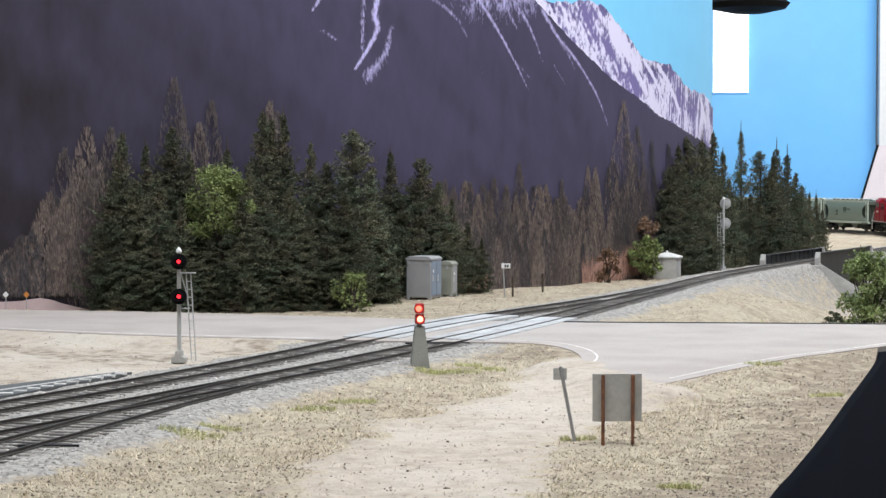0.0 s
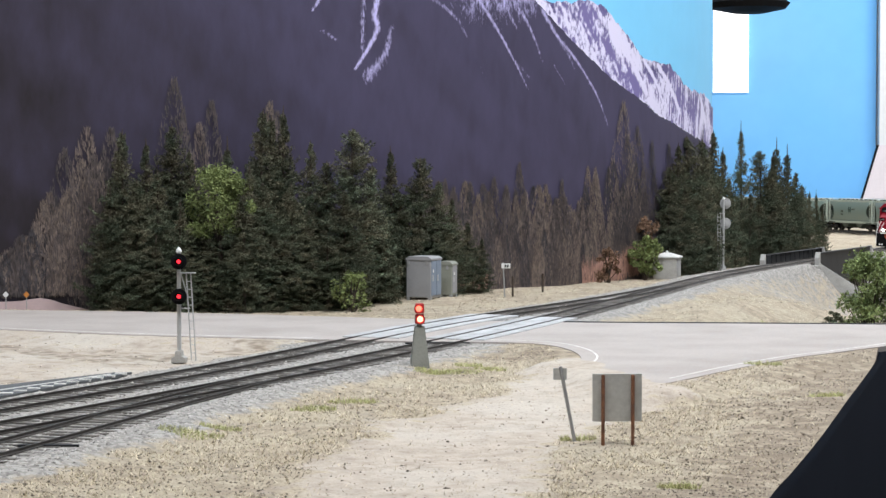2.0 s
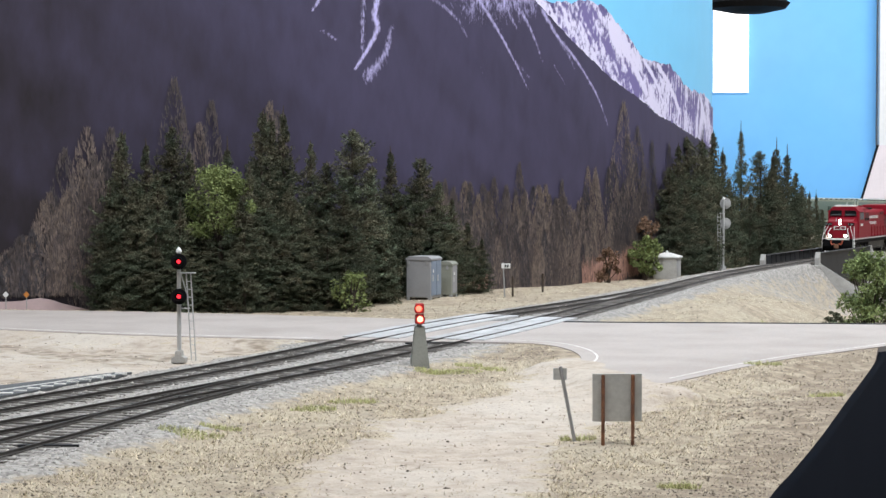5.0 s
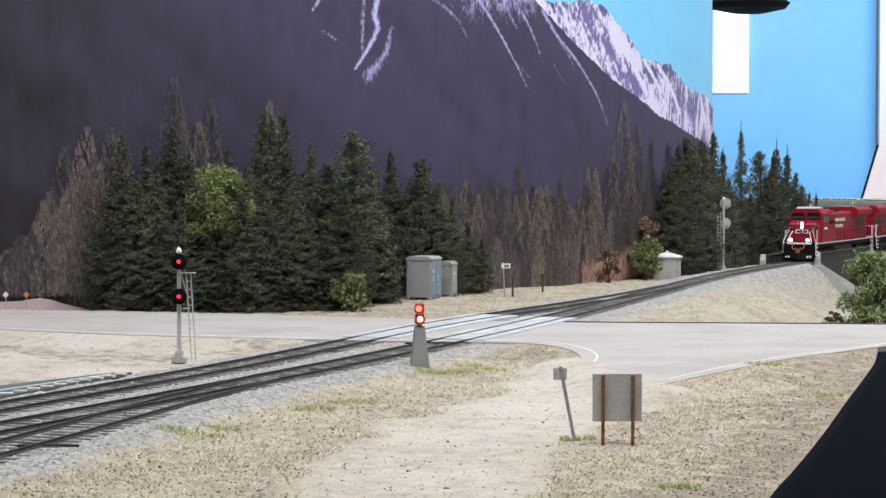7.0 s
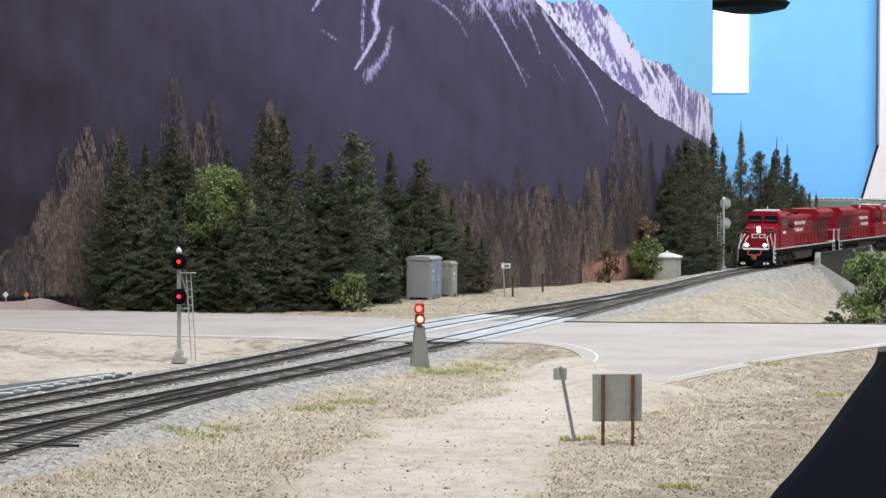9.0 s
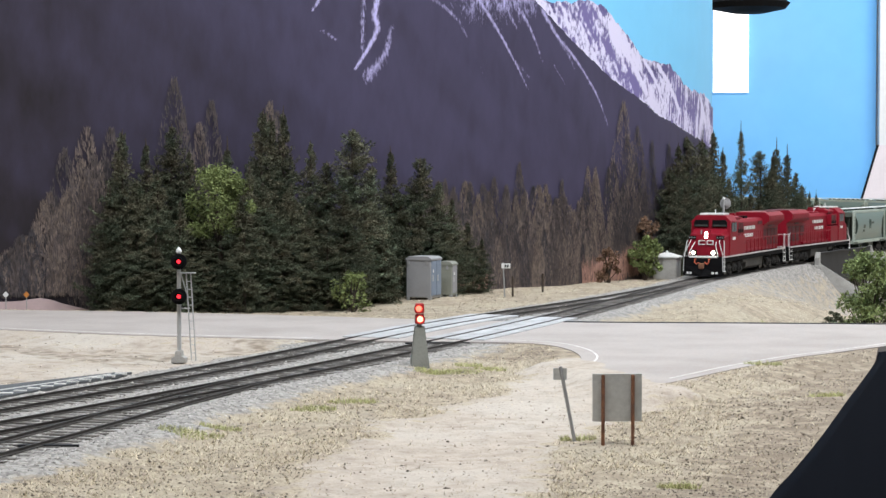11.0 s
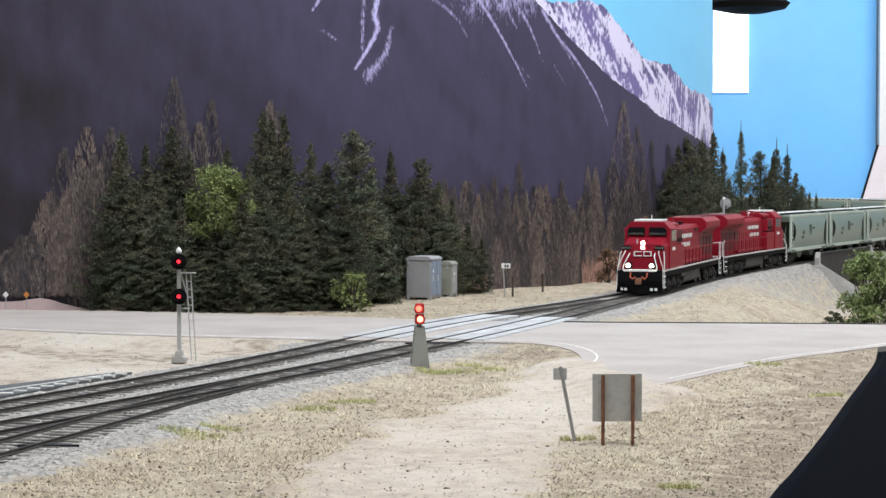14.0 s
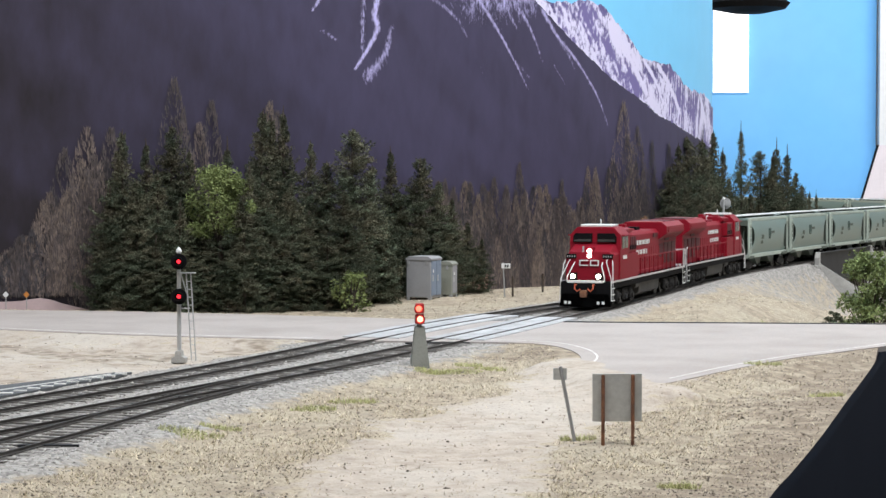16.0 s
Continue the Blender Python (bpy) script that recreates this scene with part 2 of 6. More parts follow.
def ground_fields(X, Y):
    """Height in mm, and how much of each cover (ballast, bare dirt) lies there."""
    d = np.minimum(np.minimum(distance_to(RUNNING[:500], X, Y), distance_to(SIDING, X, Y)), distance_to(SPUR, X, Y))
    ballast = 1 - smoothstep(21, 42, d + 6 * rumple(X, Y, 12, 3))
    s, off = along_running(X, Y)
    z = -5.0 + 1.0 * rumple(X, Y, 45, 1) + 0.5 * rumple(X, Y, 14, 2) + 0.25 * rumple(X, Y, 5, 6)
    z = z * (1 - ballast) + (-1.72 + 0.25 * rumple(X, Y, 4, 5)) * ballast
    # embankment that falls away towards the aisle, and the gap below the bridge
    steep = 0.38 + 0.62 * smoothstep(459, 709, s)
    fall = smoothstep(145, 579, s) * np.clip((off - 22 + 6 * smoothstep(459, 709, s)) * steep, 0, 38) * (1 - smoothstep(1218, 1434, s))
    fall = np.maximum(fall, smoothstep(1165, 1289, Y) * np.clip((off - 70) * 0.42, 0, 38) * np.where(s < 1076, 1, 0))
    skew = s - 1.9 * np.clip(off, -17, 17)
    gap = smoothstep(745, 757, skew) * (1 - smoothstep(965, 979, skew))
    z = z - np.where(s > -72, fall, 0)
    z = np.where(np.abs(off) < 260, z * (1 - gap) - 75 * gap, z)
    lane = 1 - smoothstep(22, 52, distance_to(LANE, X, Y) + 9 * rumple(X, Y, 22, 8))
    field = smoothstep(26, 40, -off) * (1 - smoothstep(299, 503, s + 600)) * 0.85
    dirt = np.clip(np.maximum(lane, field), 0, 1) * (1 - ballast)
    near_road = np.minimum(np.minimum(distance_to(ROAD_BACK, X, Y), distance_to(ROAD_TURN, X, Y)), distance_to(np.concatenate([ROAD_CURB, [(70, 855.6), (78, 830.8)]]), X, Y))
    mouth = smooth_line([(59, 911.4), (72, 855.6), (86, 799.8)], 4)
    lift = (1 - smoothstep(8, 34, near_road)) * (1 - ballast)
    z = z * (1 - lift) + np.maximum(z, -1.15 + 0.2 * rumple(X, Y, 7, 9)) * lift
    over = 1 - smoothstep(6, 22, distance_to(mouth, X, Y) + 5 * rumple(X, Y, 8, 4))
    z = z + over * np.maximum(0, -0.5 - z)
    dirt = np.maximum(dirt, over)
    bank = smoothstep(181, 507, s) * smoothstep(16, 26, off) * (1 - smoothstep(55, 130, off + 30 * rumple(X, Y, 30, 12)))
    ballast = np.maximum(ballast, 0.5 * np.where(s > 72, bank, 0))
    # bare brown soil along the fascia, inside the road's bend and in patches on the field
    edge = 1 - smoothstep(8, 64, distance_to(EDGE, X, Y) + 16 * rumple(X, Y, 20, 14))
    bend = 1 - smoothstep(18, 40, distance_to(np.array([(10, 990), (30, 985), (45, 970), (50, 950)]), X, Y) + 8 * rumple(X, Y, 12, 15))
    patch = smoothstep(0.1, 0.8, rumple(X, Y, 38, 16) + 0.6 * rumple(X, Y, 13, 17)) * smoothstep(24, 60, -off) * np.where(s < 60, 1, 0)
    soil = np.clip(np.maximum(np.maximum(edge, 0.8 * bend), 0.75 * patch), 0, 1) * (1 - ballast)
    return z, ballast, dirt, soil


def make_ground():
    xs = np.concatenate([np.arange(-1700, -420, 20), np.arange(-420, 560, 3.5), np.arange(560, 1400, 20)])
    ys = np.concatenate([np.arange(291, 1550, 3.8), np.arange(1550, 2356, 7), np.arange(2356, 3990, 24)])
    limit = np.interp(ys, EDGE[:, 1], EDGE[:, 0])
    X, Y = np.meshgrid(xs, ys)
    X = np.minimum(X, limit[:, None])
    Z, ballast, dirt, soil = ground_fields(X, Y)
    Z = np.where(X >= limit[:, None] - 3, np.maximum(Z, Z), Z)
    ny, nx = X.shape
    verts = np.stack([X, Y, Z], -1).reshape(-1, 3) * MM
    faces = []
    for j in range(ny - 1):
        for i in range(nx - 1):
            if X[j, i + 1] - X[j, i] < 1e-6 and X[j + 1, i + 1] - X[j + 1, i] < 1e-6:
                break
            k = j * nx + i
            faces.append((k, k + 1, k + nx + 1, k + nx))
    me = bpy.data.meshes.new("ground")
    me.from_pydata(verts.tolist(), [], faces)
    for key, data in (("ballast", ballast), ("dirt", dirt), ("soil", soil)):
        at = me.attributes.new(key, "FLOAT", "POINT")
        at.data.foreach_set("value", data.reshape(-1).astype(np.float32))
    for p in me.polygons:
        p.use_smooth = True
    me.materials.append(ground_material())
    return tagged(new("ground", me), "sandy layout ground with dry grass, gravel and a bare dirt lane", "ground", kind="structure")


def ground_material():
    m = bpy.data.materials.new("layout_ground")
    m.use_nodes = True
    nt = m.node_tree
    nodes, links = nt.nodes, nt.links
    b = nodes["Principled BSDF"]
    b.inputs["Roughness"].default_value = 0.95
    b.inputs["Specular IOR Level"].default_value = 0.15
    tc = nodes.new("ShaderNodeTexCoord")

    def tex(size, detail=4):
        n = nodes.new("ShaderNodeTexNoise")
        n.inputs["Scale"].default_value = 1000 / size
        n.inputs["Detail"].default_value = detail
        links.new(tc.outputs["Object"], n.inputs["Vector"])
        return n.outputs[0]

    def span(v, a, b2, c, d):
        r = nodes.new("ShaderNodeMapRange")
        for k, q in zip((1, 2, 3, 4), (a, b2, c, d)):
            r.inputs[k].default_value = q
        links.new(v, r.inputs[0])
        return r.outputs[0]

    def mix(f, a, c):
        n = nodes.new("ShaderNodeMix")
        n.data_type = "RGBA"
        for k, v in ((0, f), (6, a), (7, c)):
            if isinstance(v, tuple):
                n.inputs[k].default_value = (*v, 1)
            else:
                links.new(v, n.inputs[k])
        return n.outputs[2]

    def attribute(name):
        n = nodes.new("ShaderNodeAttribute")
        n.attribute_name = name
        return n.outputs["Fac"]
    fine, mid, wide = tex(1.3, 5), tex(7, 5), tex(55, 4)
    grass = mix(span(mid, 0.4, 0.62, 0, 1), (0.435, 0.37, 0.28), (0.285, 0.237, 0.18))
    grass = mix(span(wide, 0.45, 0.65, 0, 0.6), grass, (0.46, 0.405, 0.31))
    grass = mix(span(fine, 0.52, 0.64, 0, 0.55), grass, (0.15, 0.125, 0.10))
    sand = mix(span(mid, 0.38, 0.68, 0, 1), (0.495, 0.432, 0.368), (0.375, 0.32, 0.268))
    sand = mix(span(wide, 0.45, 0.62, 0, 0.7), sand, (0.53, 0.485, 0.43))
    sand = mix(span(fine, 0.58, 0.68, 0, 0.6), sand, (0.25, 0.2, 0.16))
    v = nodes.new("ShaderNodeTexVoronoi")
    v.inputs["Scale"].default_value = 1000 / 1.6
    links.new(tc.outputs["Object"], v.inputs["Vector"])
    bw = nodes.new("ShaderNodeRGBToBW")
    links.new(v.outputs["Color"], bw.inputs[0])
    stones = mix(span(bw.outputs[0], 0.15, 0.85, 0, 1), (0.19, 0.18, 0.17), (0.41, 0.39, 0.365))
    ragged = nodes.new("ShaderNodeMath")
    ragged.operation = "ADD"
    links.new(span(attribute("dirt"), 0, 1, -0.35, 1.35), ragged.inputs[0])
    links.new(span(mid, 0.3, 0.7, -0.8, 0.8), ragged.inputs[1])
    c = mix(span(ragged.outputs[0], 0.2, 0.8, 0, 1), grass, sand)
    earth = mix(span(mid, 0.35, 0.65, 0, 1), (0.30, 0.245, 0.19), (0.20, 0.16, 0.12))
    bare = nodes.new("ShaderNodeMath")
    bare.operation = "ADD"
    links.new(attribute("soil"), bare.inputs[0])
    links.new(span(mid, 0.3, 0.7, -0.45, 0.45), bare.inputs[1])
    c = mix(span(bare.outputs[0], 0.3, 0.95, 0, 0.8), c, earth)
    broken = nodes.new("ShaderNodeMath")
    broken.operation = "ADD"
    links.new(span(attribute("ballast"), 0, 1, -0.5, 1.5), broken.inputs[0])
    links.new(span(mid, 0.3, 0.7, -0.6, 0.6), broken.inputs[1])
    c = mix(span(broken.outputs[0], 0.1, 0.9, 0, 1), c, stones)
    links.new(c, b.inputs["Base Color"])
    bp = nodes.new("ShaderNodeBump")
    bp.inputs["Strength"].default_value = 0.5
    bp.inputs["Distance"].default_value = 0.0006
    links.new(fine, bp.inputs["Height"])
    links.new(bp.outputs[0], b.inputs["Normal"])
    return m


ground = make_ground()


def slab(name, outline, z0, z1, mat, parent=None, label=""):
    return link_mesh(name, prism([tuple(p) for p in outline], "z", z0, z1), mat, parent, label)


def ribbon(line, width, z0, z1):
    """A flat band along a line, with thickness."""
    line = np.array(line)
    d = np.gradient(line, axis=0)
    n = np.stack([d[:, 1], -d[:, 0]], 1) / np.linalg.norm(d, axis=1)[:, None]
    a, b = line + n * width / 2, line - n * width / 2
    bm = bmesh.new()
    rows = [[bm.verts.new((*p, z)) for p, z in ((q, z0), (q, z1), (r, z1), (r, z0))] for q, r in zip(a, b)]
    for u, v in zip(rows, rows[1:]):
        for k in range(4):
            bm.faces.new((u[k], u[(k + 1) % 4], v[(k + 1) % 4], v[k]))
    bm.faces.new(rows[0])
    bm.faces.new(rows[-1][::-1])
    bmesh.ops.recalc_face_normals(bm, faces=bm.faces[:])
    return bm


road = slab("road", list(ROAD_BACK) + list(ROAD_TURN) + list(ROAD_CURB), -7.5, -0.8, ROAD)
tagged(road, "pale grey sanded asphalt road crossing the tracks", "road", kind="structure")
part("edge_line", ribbon(smooth_line([(66, 895.3), (73, 930), (74.5, 957.3), (71, 988.3), (60, 1019.3), (40, 1034.2), (15, 1039.1)], 4), 1.0, -0.9, -0.72), LINE, road, "worn white edge line")
part("edge_line", ribbon(smooth_line([(97, 839.5), (129, 892.8), (164, 942.4), (192, 972.2), (226, 1011.8), (246, 1039.1)], 4), 0.9, -0.9, -0.72), LINE, road, "worn white edge line")
part("edge_line", ribbon(smooth_line([(-325, 1155.7), (-252, 1118.5), (-182, 1085), (-117, 1062.7), (-70, 1051.5)], 6), 1.2, -0.9, -0.72), LINE, road, "worn white edge line")


# thin dark ribbon laid along the back edge of the road
part("edge_seam", ribbon(smooth_line([(62, 1167), (120, 1159), (172, 1155.4), (259, 1147), (271, 1146.5)], 6), 2.6, -0.9, -0.3), STEEL, road, "thin dark strip along the road edge")


# ---------------------------------------------------------------- tracks
def rail_profile_sweep(line, off):
    d = np.gradient(line, axis=0)
    d /= np.linalg.norm(d, axis=1)[:, None]
    n = np.stack([d[:, 1], -d[:, 0]], 1)
    sec = [(-0.8, -1.4), (0.8, -1.4), (0.8, -1.15), (0.2, -0.95), (0.2, -0.5), (0.38, -0.35), (0.38, 0), (-0.38, 0), (-0.38, -0.35), (-0.2, -0.5), (-0.2, -0.95), (-0.8, -1.15)]
    bm = bmesh.new()
    rows = [[bm.verts.new((p[0] + q[0] * (off + u), p[1] + q[1] * (off + u), z)) for u, z in sec] for p, q in zip(line, n)]
    k = len(sec)
    for a, b in zip(rows, rows[1:]):
        for i in range(k):
            bm.faces.new((a[i], a[(i + 1) % k], b[(i + 1) % k], b[i]))
    bm.faces.new(rows[0])
    bm.faces.new(rows[-1][::-1])
    bmesh.ops.recalc_face_normals(bm, faces=bm.faces[:])
    return bm


TIE_MESH = {}


def make_track(line, label, skip=(), step=6.9, tie_len=29.0, far_from=None, joined=False):
    tr = empty("track")
    tagged(tr, label, "track", kind="structure")
    part("rail", rail_profile_sweep(line, -8.25), RAIL, tr)
    part("rail", rail_profile_sweep(line, 8.25), RAIL, tr)
    if tie_len not in TIE_MESH:
        bm = box(-tie_len / 2, tie_len / 2, -1.35, 1.35, -3.6, -1.35, 0.15)
        bmesh.ops.scale(bm, vec=(MM, MM, MM), verts=bm.verts)
        me = bpy.data.meshes.new("tie")
        bm.to_mesh(me)
        bm.free()
        me.materials.append(TIE)
        TIE_MESH[tie_len] = me
    seg = np.linalg.norm(np.diff(line, axis=0), axis=1)
    cum = np.concatenate([[0], np.cumsum(seg)])
    rng = random.Random(len(line))
    verts, faces = [], []
    for s in np.arange(2, cum[-1], step):
        x, y = np.interp(s, cum, line[:, 0]), np.interp(s, cum, line[:, 1])
        x2, y2 = np.interp(s + 2, cum, line[:, 0]), np.interp(s + 2, cum, line[:, 1])
        if any(a < s < b for a, b in skip):
            continue
        if far_from is not None and distance_to(far_from, np.array([x]), np.array([y]))[0] < 15:
            continue
        a = math.degrees(math.atan2(x2 - x, y2 - y))
        if joined:
            m = pose(x * MM, y * MM, 0, 0, 0, -a)
            k = len(verts)
            verts += [tuple(m @ Vector((u * tie_len / 2 * MM, v * 1.35 * MM, w * MM))) for u in (-1, 1) for v in (-1, 1) for w in (-3.6, -1.35)]
            faces += [tuple(k + i for i in f) for f in ((0, 1, 3, 2), (4, 6, 7, 5), (0, 4, 5, 1), (2, 3, 7, 6), (0, 2, 6, 4), (1, 5, 7, 3))]
            continue
        t = new("tie", TIE_MESH[tie_len])
        t.parent = tr
        t.matrix_basis = pose(x * MM, y * MM, rng.uniform(-0.15, 0.1) * MM, 0, 0, -a + rng.uniform(-1.5, 1.5))
    if joined:
        me = bpy.data.meshes.new("tie_row")
        me.from_pydata(verts, [], faces)
        me.materials.append(TIE)
        row = new("tie_row", me)
        row.parent = tr
        tagged(row, kind="stuff")
    return tr


make_track(RUNNING[(LINE_S > -903) & (LINE_S < 1482)], "weathered steel rails on dark timber ties, running line")
make_track(RUNNING[(LINE_S > 1472) & (LINE_S < 4194)], "weathered steel rails curving round the far end", joined=True)
make_track(SIDING, "weathered steel rails on dark timber ties, passing line", far_from=RUNNING)
make_track(SPUR, "weathered steel rails on dark timber ties, diverging spur", far_from=RUNNING)


# ---------------------------------------------------------------- printed backdrop and room
BACK_D = np.concatenate([[0], np.cumsum(np.linalg.norm(np.diff(BACK, axis=0) * (1, 1 / 1.24), axis=1))])


def on_back(a, z, lift=0.0):
    """A place on the backdrop: a mm along it, z up, lifted towards the layout."""
    x, y = np.interp(a, BACK_D, BACK[:, 0]), np.interp(a, BACK_D, BACK[:, 1])
    x2, y2 = np.interp(a + 3, BACK_D, BACK[:, 0]), np.interp(a + 3, BACK_D, BACK[:, 1])
    x1, y1 = np.interp(a - 3, BACK_D, BACK[:, 0]), np.interp(a - 3, BACK_D, BACK[:, 1])
    n = Vector((y2 - y1, -(x2 - x1), 0)).normalized()
    return Vector((x, y, z)) + n * lift


SKYPRINT = material("printed_sky", (0.22, 0.62, 0.94), 0.6, 0, 0.02, 30, 0.1, 300, 0.0, (0.30, 0.6, 0.9))
PRINTTREE = material("printed_bare_trees", (0.088, 0.070, 0.068), 0.6, 0, 0.25, 3, 0.4, 16, 0.0, (0.05, 0.042, 0.045), island=0.4)
PRINTDARK = material("printed_dark_conifers", (0.05, 0.044, 0.05), 0.6, 0, 0.25, 3, 0.3, 16, 0.0, (0.035, 0.03, 0.034), island=0.3)
PRINTTAN = material("printed_tan_trees", (0.155, 0.120, 0.102), 0.6, 0, 0.25, 3, 0.4, 16, 0.0, (0.12, 0.09, 0.085), island=0.4)
PRINTGRASS = material("printed_red_grass", (0.42, 0.24, 0.19), 0.6, 0, 0.3, 2, 0.3, 8, 0.0, island=0.3)
PRINTROAD = material("printed_road", (0.52, 0.40, 0.41), 0.6, 0, 0.06, 3, 0.2, 12, 0.0)
WALLPAINT = material("white_wall_paint", (0.75, 0.76, 0.77), 0.8, 0, 0.03, 10, 0.05, 200, 0.0)
FARSKY = material("sky_blue_wall", (0.17, 0.50, 0.92), 0.6, 0, 0.02, 30, 0.15, 400, 0.0, (0.26, 0.55, 0.9))


def print_material(name, low, high, mark, size, stretch, soft):
    """Printed slope: two rock tones and snow that breaks up along the fall of the slope."""
    m = bpy.data.materials.new(name)
    m.use_nodes = True
    nodes, links = m.node_tree.nodes, m.node_tree.links
    b = nodes["Principled BSDF"]
    b.inputs["Roughness"].default_value = 0.6
    b.inputs["Specular IOR Level"].default_value = 0.2
    tc, mp = nodes.new("ShaderNodeTexCoord"), nodes.new("ShaderNodeMapping")
    mp.inputs["Rotation"].default_value = (0, radians(-38), 0)
    mp.inputs["Scale"].default_value = (stretch, stretch, 1)
    links.new(tc.outputs["Object"], mp.inputs["Vector"])

    def noise(scale, vector, rough):
        n = nodes.new("ShaderNodeTexNoise")
        n.inputs["Scale"].default_value = 1000 / scale
        n.inputs["Detail"].default_value = 6
        n.inputs["Roughness"].default_value = rough
        links.new(vector, n.inputs["Vector"])
        return n.outputs[0]

    def span(v, a, b2, c, d):
        r = nodes.new("ShaderNodeMapRange")
        for k, q in zip((1, 2, 3, 4), (a, b2, c, d)):
            r.inputs[k].default_value = q
        links.new(v, r.inputs[0])
        return r.outputs[0]

    def add(p, q):
        n = nodes.new("ShaderNodeMath")
        n.operation = "ADD"
        links.new(p, n.inputs[0])
        links.new(q, n.inputs[1])
        return n.outputs[0]

    def mix(f, p, q):
        n = nodes.new("ShaderNodeMix")
        n.data_type = "RGBA"
        for k, v in ((0, f), (6, p), (7, q)):
            if isinstance(v, tuple):
                n.inputs[k].default_value = (*v, 1)
            else:
                links.new(v, n.inputs[k])
        return n.outputs[2]

    def attribute(key):
        n = nodes.new("ShaderNodeAttribute")
        n.attribute_name = key
        return n.outputs["Fac"]
    rock = mix(add(attribute("haze"), span(noise(40, mp.outputs[0], 0.6), 0.3, 0.7, -0.16, 0.16)), low, high)
    broken = add(attribute("snow"), span(noise(size, mp.outputs[0], 0.7), 0.25, 0.75, -0.5, 0.5))
    links.new(mix(span(broken, 0.5 - soft, 0.5 + soft, 0, 1), rock, mark), b.inputs["Base Color"])
    return m


SLOPE = print_material("printed_mountain", (0.022, 0.0175, 0.022), (0.066, 0.058, 0.106), (0.50, 0.46, 0.76), 4.5, 2.4, 0.3)
PEAK = print_material("printed_peak", (0.07, 0.058, 0.15), (0.19, 0.16, 0.36), (0.74, 0.70, 0.90), 7, 1.7, 0.12)

# heights of the near ridge and of the far skyline along the print
RIDGE = np.array([(0, 330), (560, 330), (640, 275), (675, 246), (693.5, 230), (713, 217), (730, 204.5), (760, 187.5), (793, 170), (838, 154.5), (875, 141), (947, 127), (1052, 114), (1076, 112)])
SKYLINE = np.array([(690, 236), (697, 232), (711, 228), (733, 231), (760, 235.5), (780, 233), (797, 221), (828, 204), (846, 190), (869, 188), (900, 188), (921, 179), (946, 169.5), (986, 167), (1032, 165.5), (1076, 154)])


def printed_slope(name, a0, a1, da, bottom, top, rows, fields, mat, parent, lift):
    """A sheet of the print between two outlines, carrying its fields of snow and haze."""
    cols = np.arange(a0, a1, da)
    lo, hi = bottom(cols), top(cols)
    t = np.linspace(0, 1, rows)
    A = np.repeat(cols[:, None], rows, 1)
    Z = lo[:, None] + (hi - lo)[:, None] * t
    foot = [on_back(a, 0, lift) for a in cols]
    verts = [(p.x * MM, p.y * MM, z * MM) for p, row in zip(foot, Z) for z in row]
    faces = [(i * rows + k, (i + 1) * rows + k, (i + 1) * rows + k + 1, i * rows + k + 1) for i in range(len(cols) - 1) for k in range(rows - 1)]
    me = bpy.data.meshes.new(name)
    me.from_pydata(verts, [], faces)
    for key, data in fields(A, Z).items():
        me.attributes.new(key, "FLOAT", "POINT").data.foreach_set("value", data.reshape(-1).astype(np.float32))
    me.materials.append(mat)
    ob = new(name, me)
    ob.parent = parent
    return ob


def slope_fields(A, Z):
    snow = np.zeros(A.shape)

    def gully(pts, w0, w1, much):
        """Snow lying along a line that runs down the slope."""
        line = smooth_line(pts, 1.0)
        for k, (pa, pz) in enumerate(line):
            w = w0 + (w1 - w0) * k / len(line)
            d2 = ((A - pa) ** 2 + (Z - pz) ** 2) / (w * w)
            np.maximum(snow, much * np.exp(-d2), out=snow)
    gully([(532, 222), (529, 206), (532, 198), (523, 182), (511, 166)], 4.2, 1.4, 0.92)
    gully([(519, 222), (518, 195), (518, 180)], 3.6, 2.4, 0.6)
    gully([(545, 199), (538, 177), (523, 161)], 2.5, 7.5, 0.62)
    gully([(481, 218), (473, 207)], 2.0, 1.5, 0.75)
    gully([(481, 193), (493, 187)], 2.0, 2.5, 0.58)
    gully([(630, 228), (646, 211), (668, 183), (687, 156)], 2.6, 0.8, 0.8)
    gully([(585, 224), (608, 211), (620, 196)], 3.5, 1.6, 0.58)
    gully([(655, 230), (664, 219), (674, 205)], 4.0, 2.0, 0.55)
    gully([(668, 230), (687, 209), (703, 180)], 3.2, 1.2, 0.62)
    gully([(702, 223), (720, 202), (737, 189), (760, 168), (776, 150), (788, 130)], 2.8, 1.1, 0.78)
    gully([(725, 197), (737, 183), (741, 176)], 3.5, 1.5, 0.52)
    gully([(716, 178), (730, 162)], 1.4, 0.9, 0.62)
    gully([(631, 177), (647, 152)], 1.2, 0.8, 0.42)
    gully([(674, 178), (687, 167)], 3.0, 2.0, 0.46)
    # powder high on the slope towards the summit
    high = smoothstep(190, 232, Z - 0.10 * (A - 660)) * smoothstep(565, 640, A) * (1 - smoothstep(690, 712, A))
    streak = rumple(A * 0.8 + Z * 0.62, A * 0.6 - Z * 0.16, 4.0, 41)
    snow = np.maximum(snow, high * (0.58 + 0.25 * streak))
    haze = 0.15 + 0.75 * smoothstep(260, 640, A + 0.5 * Z) + 0.16 * rumple(A + Z * 1.2, Z * 0.15, 60, 42) + 0.12 * rumple(A + Z * 1.3, Z * 0.3, 22, 43) - 0.25 * (1 - smoothstep(20, 110, Z)) 
    return {"snow": snow * 1.3 - 0.32, "haze": np.clip(haze, 0, 1.1)}


